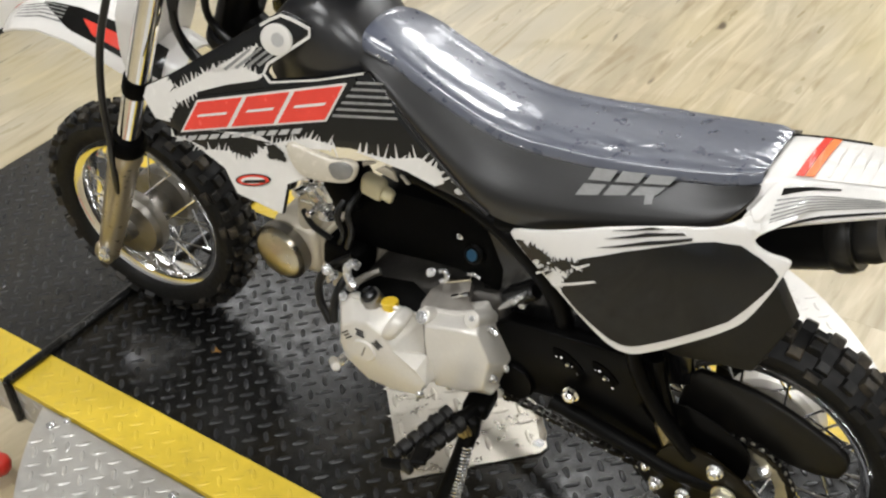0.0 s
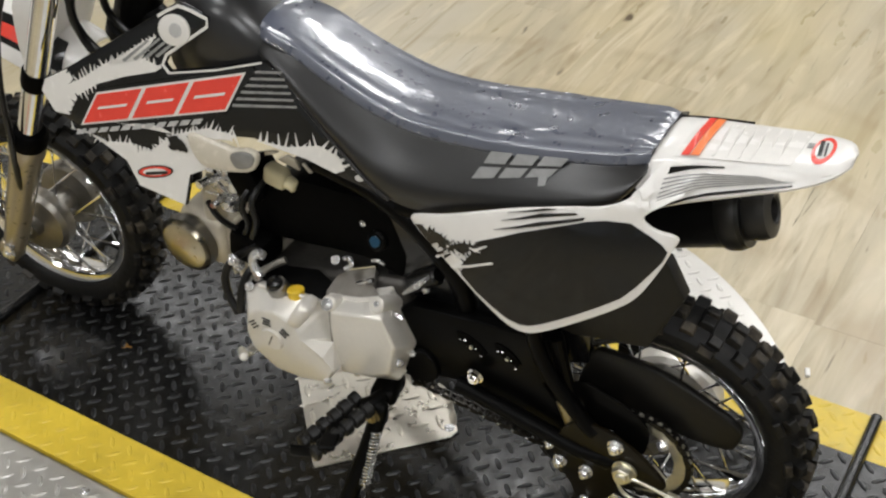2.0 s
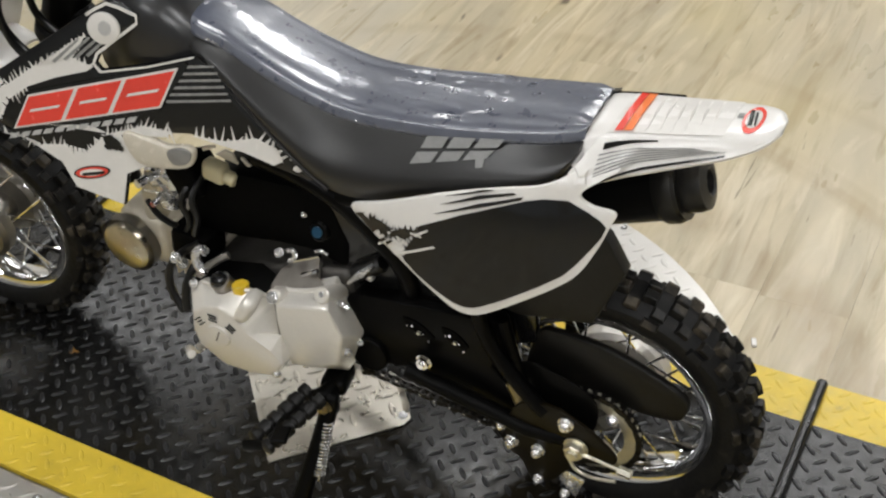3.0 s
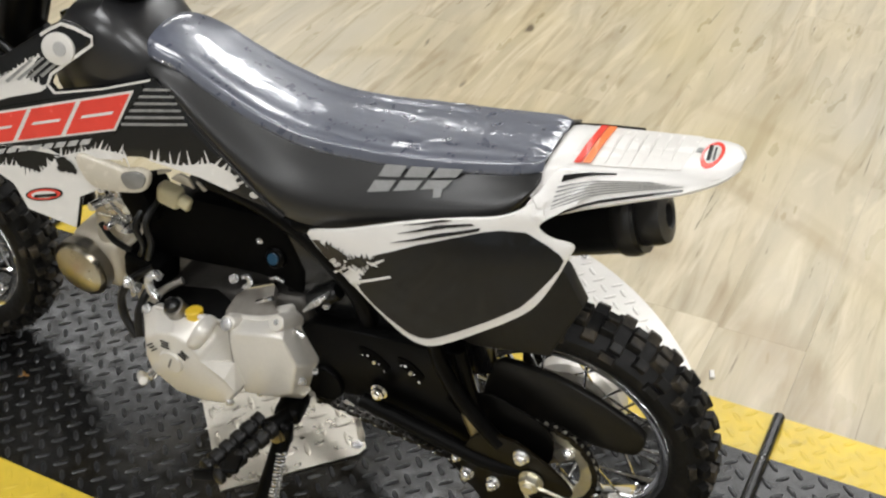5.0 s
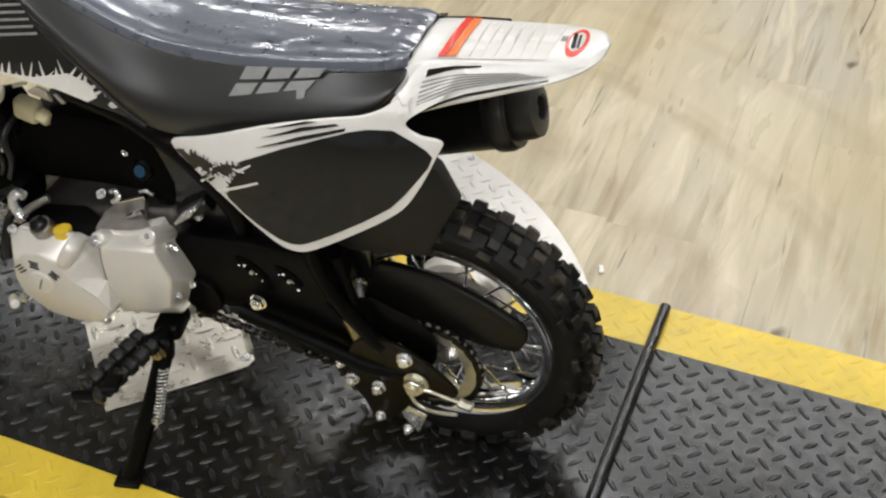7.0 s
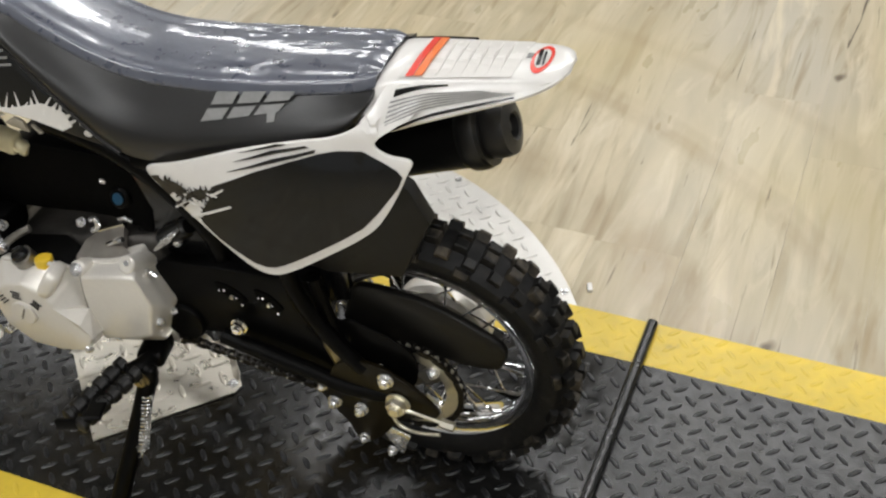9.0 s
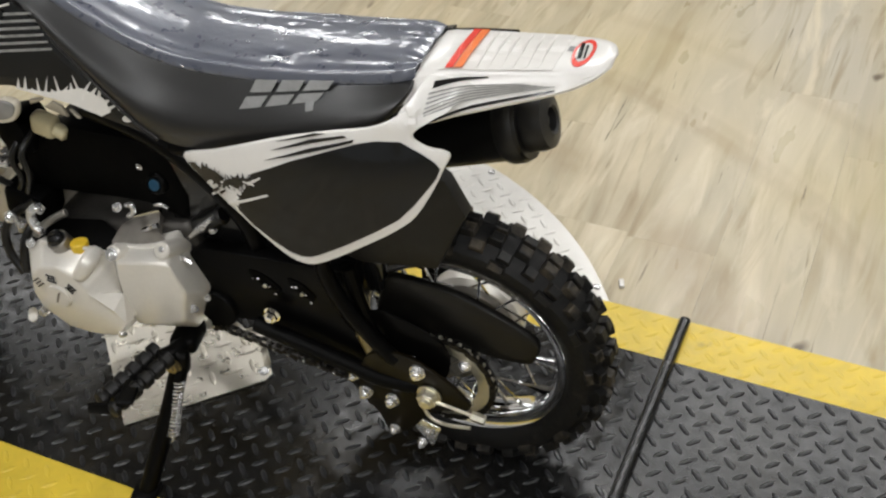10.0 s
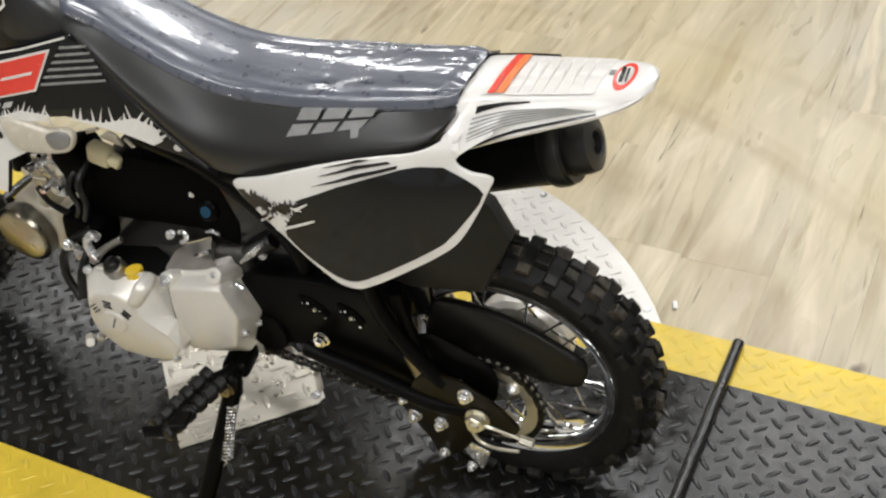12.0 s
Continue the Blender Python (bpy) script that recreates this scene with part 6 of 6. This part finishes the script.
# axle plates
for s in (-1, 1):
    bm = bmesh.new()
    sheet(bm, rounded([(0.405, 0.200), (0.425, 0.238), (0.468, 0.246), (0.515, 0.222), (0.545, 0.192), (0.540, 0.176), (0.498, 0.160), (0.470, 0.120), (0.440, 0.098), (0.425, 0.130), (0.405, 0.160)], 3),
          lambda x, z, s=s: s * 0.102 - (0.006 if s > 0 else 0.0), 0.006, 1, 0.0012)
    part("axle_plate", bm, M["plate_brown"], bike, "black swing-arm end plate")
for x, z, r, o in ((0.484, 0.228, 0.0095, 0.012), (0.412, 0.168, 0.0085, 0.012), (0.447, 0.166, 0.0085, 0.013), (0.446, 0.112, 0.0065, 0.010), (0.482, 0.100, 0.0060, 0.010), (0.398, 0.190, 0.0055, 0.008)):
    bolt(bike, (x, -0.103, z), r * 0.86, o, label="bright hexagon bolt")
bolt(bike, (0.497, -0.104, 0.193), 0.0125, 0.018, M["sprocket"], "brassy rear axle nut", name="axle_nut")
bm = bmesh.new()
tube(bm, [(0.500, -0.110, 0.186), (0.515, -0.112, 0.192), (0.540, -0.112, 0.188), (0.566, -0.112, 0.184)], 0.0023, 8, 4)
tube(bm, [(0.488, -0.108, 0.180), (0.498, -0.110, 0.160), (0.520, -0.110, 0.154), (0.550, -0.110, 0.160)], 0.0023, 8, 4)
cyl(bm, (0.552, -0.112, 0.186), (0.570, -0.112, 0.183), 0.0062, 6, 0.001)
part("chain_adjuster", bm, M["sprocket"], bike, "plated chain adjuster")
bm = bmesh.new()
sheet(bm, [(0.462, 0.160), (0.474, 0.140), (0.506, 0.128), (0.494, 0.092), (0.474, 0.116)], lambda x, z: -0.100, 0.003, 1, 0.0006)
part("fin_bracket", bm, M["steel"], bike, "bright pressed metal tab")
# sprocket and chain
bm = bmesh.new()
SR, T = 0.066, 34
prof = []
for k in range(T * 4):
    a = 2 * math.pi * k / (T * 4)
    prof.append((XR + (SR + (0.0032 if k % 4 in (1, 2) else -0.0010)) * math.cos(a), ZR + (SR + (0.0032 if k % 4 in (1, 2) else -0.0010)) * math.sin(a)))
hole = [(XR + 0.047 * math.cos(2 * math.pi * k / (T * 4)), ZR + 0.047 * math.sin(2 * math.pi * k / (T * 4))) for k in range(T * 4)]
rings = [[Vector((x, y, z)) for x, z in ol] for ol, y in ((hole, -0.070), (prof, -0.070), (prof, -0.074), (hole, -0.074), (hole, -0.070))]
loft(bm, rings, caps=False)
for k in range(4):
    a = radians(45 + 90 * k)
    block(bm, (XR + 0.036 * math.cos(a), -0.072, ZR + 0.036 * math.sin(a)), (0.028, 0.0036, 0.017), (0, -math.degrees(a), 0), 0.001, 1)
part("sprocket", bm, M["sprocket"], bike, "plated rear sprocket with open windows", angle=30)
for k in range(4):
    a = radians(45 + 90 * k)
    bolt(bike, (XR + 0.045 * math.cos(a), -0.074, ZR + 0.045 * math.sin(a)), 0.0065, 0.008, label="sprocket bolt")
bm = bmesh.new()
CH = []
FS, FRr = Vector((0.185, 0.222)), 0.042
n_arc = 22
for k in range(n_arc + 1):
    a = radians(100) - radians(190) * k / n_arc
    CH.append(Vector((XR + SR * math.cos(a), ZR + SR * math.sin(a))))
low_end, top_start = CH[-1], CH[0]
steps = 30
for k in range(1, steps + 1):
    CH.append(low_end + (FS + Vector((0, -FRr)) - low_end) * (k / steps))
TOPRUN = [FS + Vector((0, FRr)) + (top_start - FS - Vector((0, FRr))) * (k / steps) for k in range(steps)]
CH += TOPRUN
for i, (p, q) in enumerate(zip(CH, CH[1:])):
    c, d = (p + q) / 2, q - p
    a = -math.degrees(math.atan2(d.y, d.x))
    for y in ((-0.0765, -0.0675) if i % 2 else (-0.0750, -0.0690)):
        block(bm, (c.x, y, c.y), (d.length * 1.25, 0.0013, 0.0072), (0, a, 0))
    cyl(bm, (p.x, -0.0775, p.y), (p.x, -0.0665, p.y), 0.0032, 8)
chain = part("chain", bm, M["chain"], bike, "oily steel drive chain", smooth=False)
# pin heads in bright steel on the straight runs, standing for glints
bm = bmesh.new()
for p in CH[n_arc::2]:
    cyl(bm, (p.x, -0.0772, p.y), (p.x, -0.0786, p.y), 0.0021, 8, 0.0005)
tagged(part("pins", bm, M["steel"], chain, "bright pin heads that stand for glints on the chain"), kind="stuff")

# ---- foot peg and side stand ----
bm = bmesh.new()
tube(bm, [(0.165, -0.085, 0.178), (0.162, -0.13, 0.180), (0.150, -0.150, 0.181)], 0.012, 12, 4)
block(bm, (0.160, -0.100, 0.178), (0.036, 0.050, 0.026), (0, 0, 10), 0.009, 3)
peg = part("peg_bracket", bm, M["satin"], bike, "black foot peg bracket")
pa, pb = Vector((0.150, -0.140, 0.183)), Vector((0.118, -0.232, 0.166))
for shift in (-0.0125, 0.0125):
    bm = bmesh.new()
    d = (pb - pa).normalized()
    s, u = Vector((d.y, -d.x, 0)).normalized(), Vector((0, 0, 1))
    rings = []
    for k in range(49):
        f = k / 48
        r = 0.0100 - (0.0028 if (f * 5.5) % 1 > 0.72 and 0.06 < f < 0.94 else 0.0)
        if k in (0, 48):
            r *= 0.55
        c = pa + (pb - pa) * f + s * shift
        rings.append([c + r * (1.15 * math.cos(a) * s + math.sin(a) * u) for a in (2 * math.pi * j / 12 for j in range(12))])
    loft(bm, rings)
    part("rubber_bar", bm, M["peg_rubber"], peg, "knobbed black rubber bar")
bm = bmesh.new()
block(bm, tuple(pb + d * 0.002), (0.040, 0.006, 0.016), (-10, 0, 19), 0.0025, 2)
block(bm, tuple((pa + pb) / 2), (0.022, (pb - pa).length, 0.007), (-10, 0, 19), 0.002, 1)
part("foot_peg", bm, M["satin"], peg, "black steel foot peg core")
bm = bmesh.new()
st_a, st_b = Vector((0.168, -0.132, 0.172)), Vector((0.1375, -0.229, 0.006))
tube(bm, [st_a, st_a + (st_b - st_a) * 0.35 + Vector((0.002, 0, 0)), st_b], 0.0120, 14, 5)
block(bm, tuple(st_a + Vector((0, -0.004, -0.004))), (0.024, 0.018, 0.038), (0, 10, 0), 0.007, 3)
stand = part("side_stand", bm, M["satin"], bike, "black side stand folded out")
bm = bmesh.new()
block(bm, tuple(st_b + Vector((0, -0.004, 0.0015))), (0.034, 0.030, 0.007), (0, 0, 12), 0.002)
part("stand_foot", bm, M["satin"], stand)
bolt(stand, (0.164, -0.146, 0.170), 0.0095, 0.010, M["brass"], "dull brown hexagon pivot bolt", name="pivot_bolt")
bm = bmesh.new()
sa, sb = Vector((0.1700, -0.150, 0.1500)), Vector((0.1664, -0.186, 0.0800))
u = (sb - sa).normalized()
v = u.orthogonal().normalized()
w = u.cross(v)
coil = [sa + (sb - sa) * (k / 160) + 0.0070 * (math.cos(k * 0.628) * v + math.sin(k * 0.628) * w) for k in range(161)]
tube(bm, coil, 0.0014, 6, 1)
tube(bm, [sa, sa - u * 0.012, sa - u * 0.022 + Vector((-0.006, 0, 0.004))], 0.0012, 6, 3)
tube(bm, [sb, sb + u * 0.010, sb + u * 0.014 + Vector((-0.010, 0, 0))], 0.0014, 6, 3)
part("spring", bm, M["steel"], stand, "bright coil return spring", smooth=False)

# ---- planks of the floor ----
PW, PL = 0.152, 1.22
bm = bmesh.new()
block(bm, (0, 0, -0.0015), (PW - 0.0002, PL - 0.0002, 0.003), bevel=0.0002, seg=1)
plank_mesh = bpy.data.meshes.new("plank")
bm.to_mesh(plank_mesh)
bm.free()
plank_mesh.materials.append(M["wood"])
rnd = random.Random(2)
# only the stretch round the turntable is laid plank by plank
PX0, PX1, PY0, PY1 = -2.6, 3.2, -1.9, 4.4
cols = int((PX1 - PX0) / PW) + 1
starts, ends = [], []
for i in range(cols):
    x = 0.7035 + PW * (i - round((0.7035 - PX0) / PW) + 0.5)
    y = PY0 + rnd.uniform(-PL, 0) + PL / 2
    starts.append((x, y - PL / 2))
    while y - PL / 2 < PY1:
        ob = new("plank", plank_mesh)
        ob.parent = floor
        ob.location = (x, y, FLOOR)
        y += PL
    ends.append((x, y - PL / 2))
# the rest of the floor, out of sight, in one sheet level with the planks
bm = bmesh.new()
lo_x, hi_x = 0.7035 - PW * round((0.7035 - PX0) / PW), 0.7035 + PW * (cols - round((0.7035 - PX0) / PW))
lo_y, hi_y = PY0 - PL - 0.01, PY1 + PL + 0.01
for ax, bx, ay, by in ((X0, lo_x, Y0, Y1), (hi_x, X1, Y0, Y1), (lo_x, hi_x, Y0, lo_y), (lo_x, hi_x, hi_y, Y1)):
    block(bm, ((ax + bx) / 2, (ay + by) / 2, FLOOR - 0.0025), (bx - ax, by - ay, 0.003))
for (ax, ay), (bx, by) in zip(starts, ends):
    block(bm, (ax, (lo_y + ay) / 2, FLOOR - 0.0025), (PW, ay - lo_y, 0.003))
    block(bm, (bx, (hi_y + by) / 2, FLOOR - 0.0025), (PW, hi_y - by, 0.003))
part("far_planks", bm, M["wood"], floor, "pale wood-look vinyl planks")
